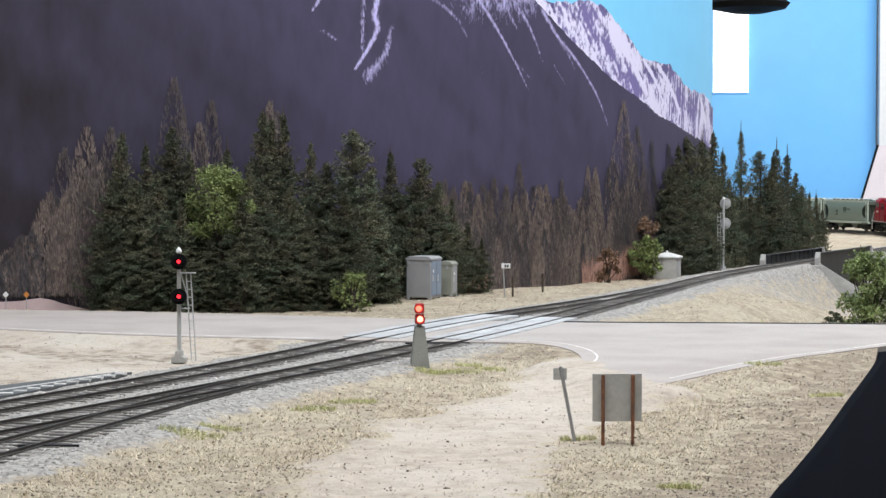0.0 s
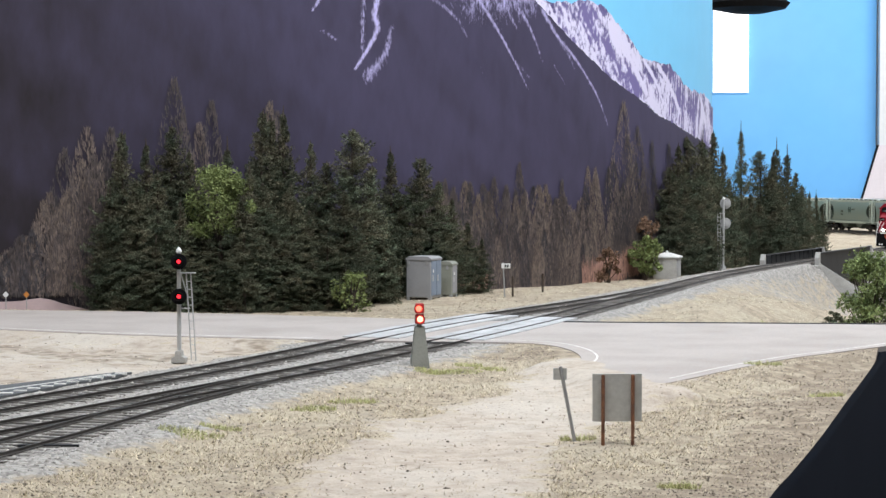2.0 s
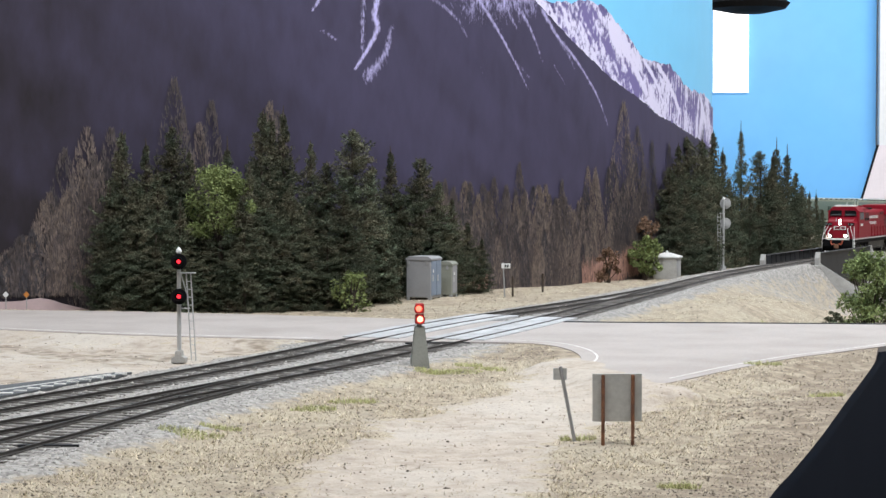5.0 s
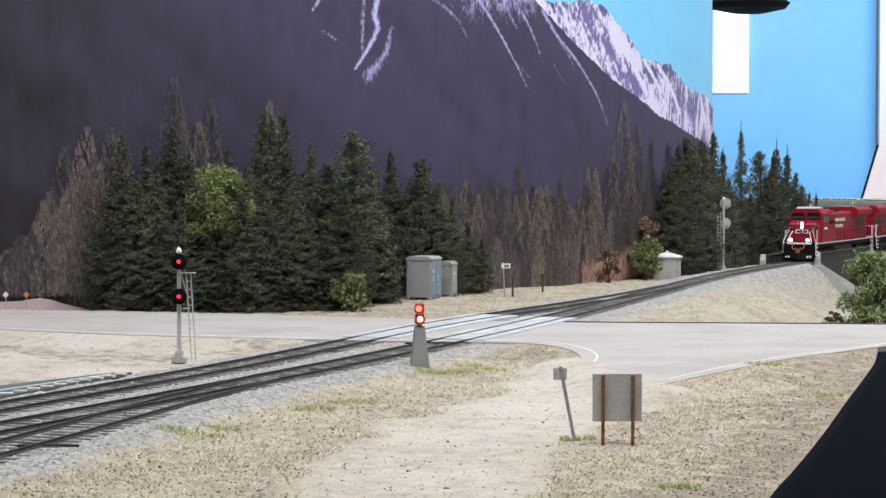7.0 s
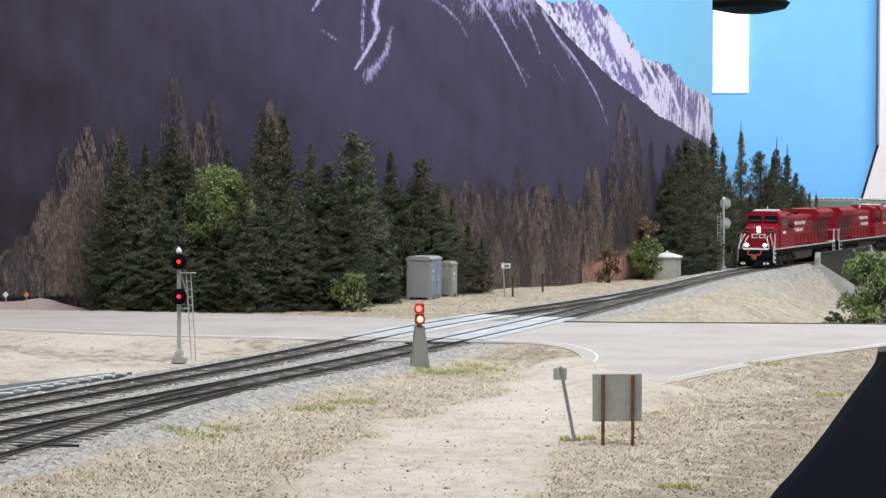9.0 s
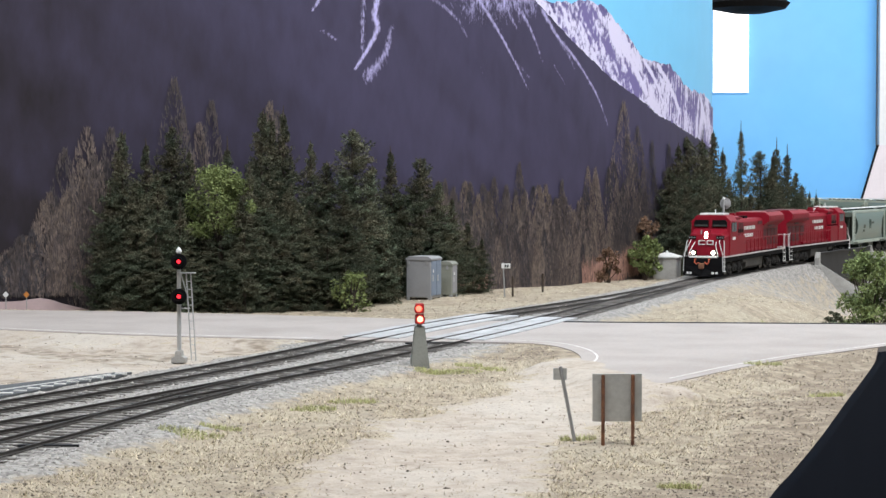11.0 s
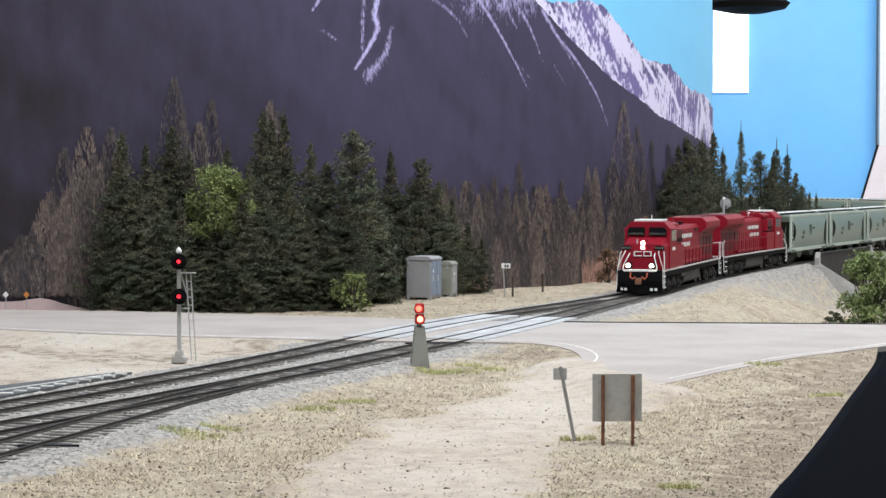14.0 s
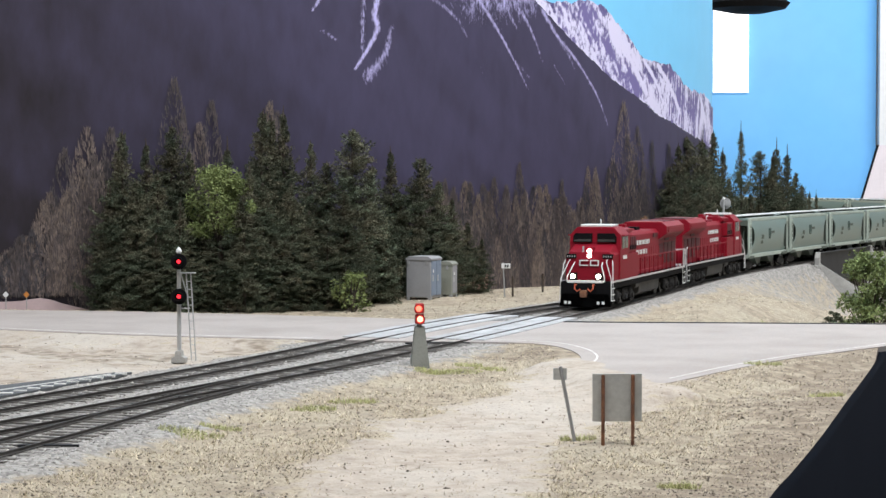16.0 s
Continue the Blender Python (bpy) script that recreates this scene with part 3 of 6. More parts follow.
def peak_fields(A, Z):
    top = np.interp(A, SKYLINE[:, 0], SKYLINE[:, 1])
    along, across = A * 0.62 - Z * 0.78, A * 0.78 + Z * 0.62
    squeeze = 1 + 1.4 * smoothstep(880, 1010, A)
    rib = rumple(across / squeeze, along / 6, 7.0, 51) + 0.6 * rumple(across / squeeze, along / 5, 3.2, 52)
    snow = 0.56 - 0.36 * rib
    for a, z, ra, rz in ((778, 228, 16, 7), (893, 184, 22, 9), (840, 168, 14, 12), (862, 178, 10, 10), (960, 152, 30, 14), (920, 160, 12, 16)):
        snow -= 0.42 * np.exp(-((A - a) / ra) ** 2 - ((Z - z) / rz) ** 2)
    for pts, w in (([(846, 190), (868, 172), (886, 152)], 2.6), ([(873, 186), (898, 170), (925, 146)], 3.4), ([(800, 214), (826, 186), (852, 160)], 4.0), ([(1000, 160), (1030, 135)], 6.0)):
        line = smooth_line(pts, 1.5)
        for pa, pz in line:
            np.maximum(snow, 1.05 * np.exp(-((A - pa) ** 2 + (Z - pz) ** 2) / (w * w)), out=snow)
    haze = 0.5 + 0.4 * rumple(A, Z, 14, 53) + 0.02 * (top - Z)
    return {"snow": snow, "haze": np.clip(haze, 0, 1)}


def sheet(points, lift, mat, name, parent, cuts=1, jag=0.0, seed=1):
    """A flat printed shape on the backdrop, its outline roughened."""
    rng = random.Random(seed)
    pts = []
    for (a, z), (a2, z2) in zip(points, points[1:] + points[:1]):
        n = max(1, int(math.hypot(a2 - a, z2 - z) / cuts)) if jag else max(1, int(abs(a2 - a) / 12))
        for k in range(n):
            t = k / n
            j = jag if k else jag * 0.3
            pts.append((a + (a2 - a) * t + rng.uniform(-j, j), z + (z2 - z) * t + rng.uniform(-j, j)))
    bm = bmesh.new()
    f = bm.faces.new([bm.verts.new((a, z, 0)) for a, z in pts])
    bmesh.ops.triangulate(bm, faces=[f])
    # cut across so that it bends with the panel
    for a in np.arange(12, 1075, 12.0):
        if min(p[0] for p in pts) < a < max(p[0] for p in pts):
            bmesh.ops.bisect_plane(bm, geom=bm.verts[:] + bm.edges[:] + bm.faces[:], plane_co=(float(a), 0, 0), plane_no=(1, 0, 0))
    for v in bm.verts:
        v.co = on_back(min(v.co.x, 1074), v.co.y, lift)
    return part(name, bm, mat, parent)


def make_backdrop():
    bm = bmesh.new()
    cols = []
    for a in np.arange(0, BACK_D[-1] + 1, 12.0):
        cols.append([bm.verts.new(on_back(a, z, l)) for z, l in ((-60, 0), (560, 0), (560, -4), (-60, -4))])
    for u, v in zip(cols, cols[1:]):
        for k in range(4):
            bm.faces.new((u[k], v[k], v[(k + 1) % 4], u[(k + 1) % 4]))
    bm.faces.new(cols[0])
    bm.faces.new(cols[-1][::-1])
    bmesh.ops.recalc_face_normals(bm, faces=bm.faces[:])
    back = link_mesh("backdrop", bm, SKYPRINT)
    tagged(back, "curved printed backdrop of a dark mountain with snowy gullies", "backdrop", kind="structure")
    # the ridge and the skyline are roughened at two scales
    ridge = lambda a: np.interp(a, RIDGE[:, 0], RIDGE[:, 1]) + 0.7 * rumple(a, a * 0, 4, 45) + 0.5 * rumple(a, a * 0, 1.7, 46)
    skyline = lambda a: np.interp(a, SKYLINE[:, 0], SKYLINE[:, 1]) + 1.6 * rumple(a, a * 0, 9, 47) + 0.9 * rumple(a, a * 0, 3, 48)
    printed_slope("far_peak", 691, 1074, 1.3, lambda a: ridge(a) - 6, lambda a: np.maximum(skyline(a), ridge(a) - 5), 50, peak_fields, PEAK, back, 0.3)
    printed_slope("mountain_side", 2, 1074, 1.7, lambda a: np.full(a.shape, -40.0), ridge, 190, slope_fields, SLOPE, back, 0.7)
    sheet([(200, -8), (312, -8), (296, -3), (268, 5), (250, 3), (200, 5)], 3.0, PRINTROAD, "printed_road", back, 6, 0.4, 9)
    rng = random.Random(5)
    bm = bmesh.new()
    for k in range(1300):
        a = rng.choice((rng.uniform(750, 860), rng.uniform(770, 860), rng.uniform(570, 640)))
        z = rng.uniform(-6, 4) if a < 700 else rng.uniform(-6, 10) + (a - 800) * 0.1
        h = rng.uniform(3, 9) if a < 700 else rng.uniform(6, 18)
        q = [on_back(a + d, zz, 2.6) for d, zz in ((-0.6, z), (0.6, z), (rng.uniform(-2, 2), z + h))]
        bm.faces.new([bm.verts.new(p) for p in q])
    part("printed_grass", bm, PRINTGRASS, back, "printed reddish grass")
    # printed bare conifers, feathered spires, in three tones
    tones = [bmesh.new() for k in range(3)]
    spots = []
    for k in range(300):
        r = rng.random()
        if r < 0.13:
            a = rng.uniform(225, 325)
            h = 30 + 62 * smoothstep(235, 300, np.array(a)) * rng.uniform(0.6, 1.15)
        elif r < 0.55:
            a = rng.uniform(560, 760)
            h = rng.uniform(40, 84) * (1 - 0.18 * smoothstep(690, 740, np.array(a)))
        else:
            a = rng.uniform(755, 1072)
            h = rng.uniform(50, 100) + 18 * smoothstep(940, 1070, np.array(a))
        spots.append((a, float(h)))
    spots += [(rng.uniform(555, 860), rng.uniform(14, 46)) for k in range(150)] + [(rng.uniform(225, 320), rng.uniform(18, 50)) for k in range(22)]
    spots += [(361, 153), (367, 128), (380, 122), (389, 138), (436, 139), (441, 132), (316, 118), (284, 104), (299, 118), (810, 151), (816, 120), (768, 92), (833, 129), (859, 117), (647, 84), (675, 96), (724, 82), (894, 116), (1001, 131), (303, 100)]
    for k, (a, h) in enumerate(spots):
        w = h * rng.uniform(0.13, 0.22)
        lift = 1.4 + 0.002 * k
        choose = (0, 0, 1, 2, 2) if a < 340 else (0, 1, 1, 2, 2) if a < 800 else (0, 0, 1, 1, 2) if a < 900 else (0, 0, 0, 1)
        bm = tones[rng.choice(choose) if k < 472 else 2 if a in (380, 768, 436, 810, 299) else 1 if a < 840 else 0]
        foot = 6 if a < 300 else -6
        n = int((h - foot) * 1.5)
        for i in range(n):
            t = (i + rng.random()) / n
            z = foot + (h - foot) * t
            reach = w * min(1.0, (1 - t) * 1.7 + 0.04) ** 0.9
            for sgn in (-1, 1, rng.choice((-1, 1))):
                at = min(1073, a + sgn * reach * rng.random() ** 0.8)
                tip = min(1074, at + sgn * rng.uniform(-0.3, 1.3))
                rise, wide = rng.uniform(1.5, 5.5), rng.uniform(0.25, 0.6)
                q = [on_back(at - wide, z, lift), on_back(at + wide, z - rng.uniform(0, 2.5), lift), on_back(tip, min(h + 2, z + rise), lift)]
                bm.faces.new([bm.verts.new(p) for p in q])
        for z in (h, h - 3):
            q = [on_back(min(1074, a - 0.35), z - 6, lift), on_back(min(1074, a + 0.35), z - 6, lift), on_back(min(1074, a), z + 3, lift)]
            bm.faces.new([bm.verts.new(p) for p in q])
    for bm, mat, lab in zip(tones, (PRINTDARK, PRINTTREE, PRINTTAN), ("printed dark conifers", "printed brown leafless conifers", "printed tan leafless conifers")):
        part("printed_trees", bm, mat, back, lab)
    return back


make_backdrop()

# fascia along the aisle
bm = bmesh.new()
cols = []
for p, d in zip(EDGE, np.gradient(EDGE, axis=0)):
    n = np.array([d[1], -d[0]]) / np.linalg.norm(d)
    cols.append([bm.verts.new((*(p + n * o), z)) for o, z in ((0, -3.5), (4, -3.5), (4, -420), (0, -420))])
for u, v in zip(cols, cols[1:]):
    for k in range(4):
        bm.faces.new((u[k], v[k], v[(k + 1) % 4], u[(k + 1) % 4]))
bmesh.ops.recalc_face_normals(bm, faces=bm.faces[:])
tagged(link_mesh("fascia", bm, FASCIA, smooth=True), "curved black fascia panel along the layout edge", "fascia", kind="structure")

# room that closes the place
ROOM = (-2.2, 2.6, -2.0, 4.4, -1.15, 1.35)
x0, x1, y0, y1, z0, z1 = [v / MM for v in ROOM]
FLOORMAT = material("dark_floor", (0.05, 0.05, 0.055), 0.8, 0, 0.1, 5, 0.2, 120, 0.05)
tagged(link_mesh("floor", box(x0, x1, y0, y1, z0 - 50, z0), FLOORMAT), "dark carpet floor of the aisle", "floor", kind="structure")
tagged(link_mesh("ceiling", box(x0, x1, y0, y1, z1, z1 + 50), WALLPAINT), "white ceiling of the layout room", "ceiling", kind="structure")
for nm, b in (("wall_west", (x0 - 60, x0, y0, y1, z0, z1)), ("wall_east", (x1, x1 + 60, y0, y1, z0, z1)), ("wall_south", (x0, x1, y0 - 60, y0, z0, z1)), ("wall_north", (x0, x1, y1, y1 + 60, z0, z1))):
    tagged(link_mesh(nm, box(*b), WALLPAINT), "plain white wall of the layout room", "wall", kind="structure")
tagged(link_mesh("sky_panel", box(300, 901, 4092, 4098, -60, 900), FARSKY), "sky blue painted hardboard panel behind the far line", "backdrop", kind="structure")
tagged(link_mesh("wall_corner", box(897, 1300, 4040, 4056, -60, 900), WALLPAINT), "pale blue-white lit edge of the wall", "wall", kind="structure")


# ---------------------------------------------------------------- trees
def conifer_mesh(seed, h=110.0, w=20.0, full=0.75, open_top=0.0):
    """Crown of many short irregular branches, bushy and close, each a string of needle sprays."""
    rng = random.Random(seed)
    bm = bmesh.new()
    lumps = [(rng.uniform(0, 6.283), rng.uniform(0.05, 0.95), rng.uniform(-0.3, 0.28)) for k in range(16)]
    for i in range(330):
        t = (i + rng.random()) / 330
        a = rng.uniform(0, 6.283)
        lump = 1.0
        for la, lt, much in lumps:
            da = abs((a - la + math.pi) % (2 * math.pi) - math.pi)
            lump += much * math.exp(-(da / 0.8) ** 2 - ((t - lt) / 0.09) ** 2)
        taper = min(1.0, (1 - t) * 1.55 + 0.05) ** full
        L = (w * taper * lump + 0.8) * rng.choice((0.6, 0.78, 0.9, 1.0, 1.1, 1.25)) * (1 - open_top * (t > 0.75) * rng.random())
        droop = rng.uniform(-0.45, 0.5) - 0.25 * t
        z = t * h
        u = Vector((math.cos(a), math.sin(a), 0))
        side = Vector((-u.y, u.x, 0))
        n = max(4, int(L * 0.95))
        for j in range(n):
            f = ((j + rng.random()) / n) ** 0.7
            c = u * (L * f) + Vector((0, 0, z - L * droop * f * f))
            spread = 0.5 + 0.10 * L
            for q in range(8):
                s = rng.uniform(0.6, 1.35)
                d = (u * rng.uniform(-0.1, 1.0) + side * rng.uniform(-1, 1) + Vector((0, 0, rng.uniform(-0.7, 0.9)))).normalized()
                e = d.cross(Vector((rng.uniform(-1, 1), rng.uniform(-1, 1), rng.uniform(-1, 1)))).normalized()
                o = c + side * rng.uniform(-spread, spread) + Vector((0, 0, rng.uniform(-1.3, 1.3)))
                bm.faces.new([bm.verts.new(o + v) for v in (e * s * 0.34, d * s * 1.35, -e * s * 0.34)])
    return bm


def make_conifer(seed, w, full, open_top, leader):
    tree = empty("spruce_tree")
    h = 110
    tagged(tree, "dark green model spruce tree with a dense bushy crown", "tree", "spruce stand behind the road")
    part("trunk", tube([(0, 0, -8), (0.3, 0.2, h * 0.4), (0, 0.2, h), (0.5, 0.2, h * leader)], 1.5, 6, r2=0.3), BARK, tree)
    part("crown", conifer_mesh(seed, h, w, full, open_top), NEEDLES, tree)
    return tree


KINDS = [make_conifer(1, 19, 0.95, 0.3, 1.04), make_conifer(2, 21, 0.9, 0.2, 1.03), make_conifer(3, 17, 1.0, 0.4, 1.06), make_conifer(4, 20, 0.95, 0.4, 1.03),
         make_conifer(5, 14, 0.8, 0.5, 1.10), make_conifer(6, 20, 0.9, 0.2, 1.04), make_conifer(7, 20, 0.6, 0.1, 1.02), make_conifer(8, 16, 0.7, 0.5, 1.12)]


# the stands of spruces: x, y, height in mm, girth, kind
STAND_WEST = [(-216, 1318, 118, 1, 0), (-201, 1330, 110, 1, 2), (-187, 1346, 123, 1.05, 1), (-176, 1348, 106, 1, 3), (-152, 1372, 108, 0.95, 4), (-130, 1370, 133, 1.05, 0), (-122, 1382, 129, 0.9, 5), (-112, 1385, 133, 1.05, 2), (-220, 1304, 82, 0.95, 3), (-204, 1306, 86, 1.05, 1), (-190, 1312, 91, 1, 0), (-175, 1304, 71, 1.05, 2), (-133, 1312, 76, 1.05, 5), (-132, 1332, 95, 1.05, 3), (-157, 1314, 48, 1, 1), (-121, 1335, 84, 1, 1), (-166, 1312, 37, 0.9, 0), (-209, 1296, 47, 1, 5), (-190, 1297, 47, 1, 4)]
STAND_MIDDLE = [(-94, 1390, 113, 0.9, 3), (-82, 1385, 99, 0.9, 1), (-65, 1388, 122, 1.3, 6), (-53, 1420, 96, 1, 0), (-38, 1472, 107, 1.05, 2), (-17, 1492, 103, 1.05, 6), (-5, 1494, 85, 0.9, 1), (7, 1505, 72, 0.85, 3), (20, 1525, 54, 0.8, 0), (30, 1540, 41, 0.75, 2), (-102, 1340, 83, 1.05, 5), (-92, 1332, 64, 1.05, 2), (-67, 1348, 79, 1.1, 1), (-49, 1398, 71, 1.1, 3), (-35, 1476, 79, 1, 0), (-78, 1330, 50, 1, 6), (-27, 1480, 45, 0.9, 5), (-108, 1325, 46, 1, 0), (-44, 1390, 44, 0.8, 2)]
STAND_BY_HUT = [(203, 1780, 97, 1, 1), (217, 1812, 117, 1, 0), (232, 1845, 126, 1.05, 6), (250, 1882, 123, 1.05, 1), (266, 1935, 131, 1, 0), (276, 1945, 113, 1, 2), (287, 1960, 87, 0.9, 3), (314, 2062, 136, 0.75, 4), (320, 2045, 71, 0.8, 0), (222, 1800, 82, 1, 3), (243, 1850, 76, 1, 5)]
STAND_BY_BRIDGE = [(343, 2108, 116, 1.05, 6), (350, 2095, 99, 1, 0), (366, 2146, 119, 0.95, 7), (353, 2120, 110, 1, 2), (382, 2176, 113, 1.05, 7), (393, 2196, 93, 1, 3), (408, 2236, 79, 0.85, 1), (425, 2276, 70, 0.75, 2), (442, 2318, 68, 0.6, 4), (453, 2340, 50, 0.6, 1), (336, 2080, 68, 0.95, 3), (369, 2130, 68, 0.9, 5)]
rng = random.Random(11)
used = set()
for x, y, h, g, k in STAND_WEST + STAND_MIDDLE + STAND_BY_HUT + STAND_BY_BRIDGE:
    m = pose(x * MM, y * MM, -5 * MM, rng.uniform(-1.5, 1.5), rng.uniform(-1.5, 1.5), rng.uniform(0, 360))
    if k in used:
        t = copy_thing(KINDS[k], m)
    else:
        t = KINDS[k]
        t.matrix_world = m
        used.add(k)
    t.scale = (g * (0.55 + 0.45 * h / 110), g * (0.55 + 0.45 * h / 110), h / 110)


# ---------------------------------------------------------------- lineside things
REDLIGHT = material("lit_red_lens", (0.6, 0.03, 0.03), 0.3, 0, 0, 2, 0, 5, 0.0, emit=(1.0, 0.03, 0.05, 2.2))
REDHOT = material("bright_red_lens", (0.8, 0.2, 0.12), 0.3, 0, 0, 2, 0, 5, 0.0, emit=(1.0, 0.3, 0.2, 4))
REDWARM = material("warm_red_lens", (0.7, 0.12, 0.08), 0.3, 0, 0, 2, 0, 5, 0.0, emit=(1.0, 0.16, 0.10, 3.0))
REDCASE = material("red_lamp_case", (0.42, 0.03, 0.03), 0.5, 0, 0.05, 1, 0.1, 5, 0.0)
DULLGREY = material("dull_galvanised", (0.36, 0.36, 0.36), 0.6, 0.2, 0.06, 1, 0.2, 8, 0.05)
SIGNBACK = material("galvanised_sign_back", (0.52, 0.52, 0.505), 0.55, 0.15, 0.08, 1.5, 0.3, 7, 0.05, (0.42, 0.42, 0.415))


def ladder(parent, a, b, width, name="ladder"):
    """A ladder from a to b, rungs along x."""
    bm = bmesh.new()
    a, b = Vector(a), Vector(b)
    w = Vector((width / 2, 0, 0))
    tube([a - w, b - w], 0.32, 5, bm)
    tube([a + w, b + w], 0.32, 5, bm)
    n = int((b - a).length / 3.6)
    for k in range(1, n):
        p = a.lerp(b, k / n)
        tube([p - w, p + w], 0.25, 5, bm)
    part(name, bm, SILVER, parent, "thin grey ladder")


def searchlight_signal(x, y, z, rz, heads, height, lit, scale, label):
    e = empty("railway_signal", x, y, z, rz)
    tagged(e, label, "signal")
    part("base", prism([(-3.4, -1), (-3.4, 1.6), (-1.8, 2.2), (-1.4, 5), (1.4, 5), (1.8, 2.2), (3.4, 1.6), (3.4, -1)], "y", -3.2, 3.2, bevel=0.3), CONCRETE if lit else SILVER, e)
    part("mast", tube([(0, 0, 3), (0, 0, height)], 1.05, 10), SILVER, e, "grey tubular mast")
    part("finial", lathe([(0.3, height - 1), (1.5, height - 0.2), (1.3, height + 0.9), (0.3, height + 2.2)], 10), WHITE, e, "white mast cap")
    for hz, r in heads:
        yo = -1.8 if lit else 1.8
        f = -1 if lit else 1
        hx = 0.6 if lit else 2.6
        disc = lathe([(0.4, 0), (r, 0), (r, f * 0.6), (0.4, f * 0.6)], 24, (hx, yo - f * 0.0 + f * 1.0, hz), "y")
        d = part("signal_head", disc, BLACK if lit else DULLGREY, e, "black round signal target" if lit else "grey back of a round signal target")
        body = lathe([(0.4, -f * 3.2), (2.6, -f * 3.0), (2.8, 0), (0.4, 0.1)], 14, (hx, yo + f * 1.0, hz), "y")
        part("lamp_case", body, BLACK if lit else DULLGREY, d)
        part("hood", lathe([(1.7, 0), (2.2, 0), (2.2, f * 2.2), (1.9, f * 2.2)], 14, (hx, yo + f * 1.4, hz), "y", loop=True), BLACK, d)
        if lit:
            part("lens", lathe([(0.2, f * 0.3), (1.0, f * 0.4), (0.95, f * 0.7), (0.2, f * 1.0)], 14, (hx, yo + f * 1.5, hz), "y"), REDLIGHT, d, "lit red lens")
        part("bracket", tube([(0, 0, hz - 1.5), (hx, yo, hz - 1.5)], 0.6, 6), SILVER, d)
    ladder(e, (7.0 if lit else -3.6, 0.5, 0), (4.6 if lit else -4.2, 0.5, height * 0.8), 2.2 if lit else 3.0)
    part("platform", box(-4.2 if not lit else -0.8, 8.2 if lit else 1, -1.4, 1.6, height * 0.8, height * 0.8 + 0.5, 0.1), SILVER, e)
    br = tube([(0, 0, height * 0.48), (5.4 if lit else -3.6, 0.5, height * 0.48)], 0.3, 5)
    tube([(1, 0, height * 0.8), (3.6 if lit else -2, 0.5, height * 0.62)], 0.3, 5, br)
    part("brace", br, SILVER, e)
    return e


searchlight_signal(-129, 957.3, -4.2, -4, [(48.6, 3.9), (31.6, 3.9)], 53.4, True, 1, "two-headed searchlight signal showing red on a grey mast with ladder")
searchlight_signal(266, 1860, -4, 8, [(64, 5.4), (45, 5.4)], 68, False, 1, "two-headed signal mast seen from behind, silver grey, with ladder")

# dwarf signal on its tall pedestal
e = tagged(empty("dwarf_signal", -11, 920.1, -5, 6), "small two-lamp red signal on a tapered concrete pedestal", "signal")
bm = bmesh.new()
rows = [[bm.verts.new((sx * w, sy * w, z)) for sx, sy in ((-1, -1), (1, -1), (1, 1), (-1, 1))] for w, z in ((4.6, -1), (4.4, 1), (2.3, 20.0), (2.1, 20.6))]
for a, b in zip(rows, rows[1:]):
    for k in range(4):
        bm.faces.new((a[k], a[(k + 1) % 4], b[(k + 1) % 4], b[k]))
bm.faces.new(rows[-1])
bm.faces.new(rows[0][::-1])
part("pedestal", bm, material("greenish_concrete", (0.27, 0.275, 0.25), 0.85, 0, 0.08, 1, 0.2, 9, 0.1), e, "grey-green tapered concrete pedestal")
part("neck", tube([(0, 0, 20.2), (0, 0, 22.5)], 1.2, 8), DULLGREY, e)
for z, hot in ((28.9, False), (23.9, True)):
    h = part("signal_head", box(-2.2, 2.2, -1.2, 1.6, z - 2.35, z + 2.35, 0.8), REDCASE, e, "red lamp housing")
    part("lens", lathe([(0.2, 0), (1.45, -0.2), (1.35, -0.7), (0.2, -1.0)], 14, (0.1 if hot else -0.5, -1.2, z), "y"), REDHOT if hot else REDWARM, h, "bright red lens")
    part("visor", lathe([(1.8, 0), (2.3, 0), (2.3, -2.0), (1.9, -2.0)], 14, (0.1 if hot else -0.5, -1.2, z), "y", loop=True), REDCASE, h)


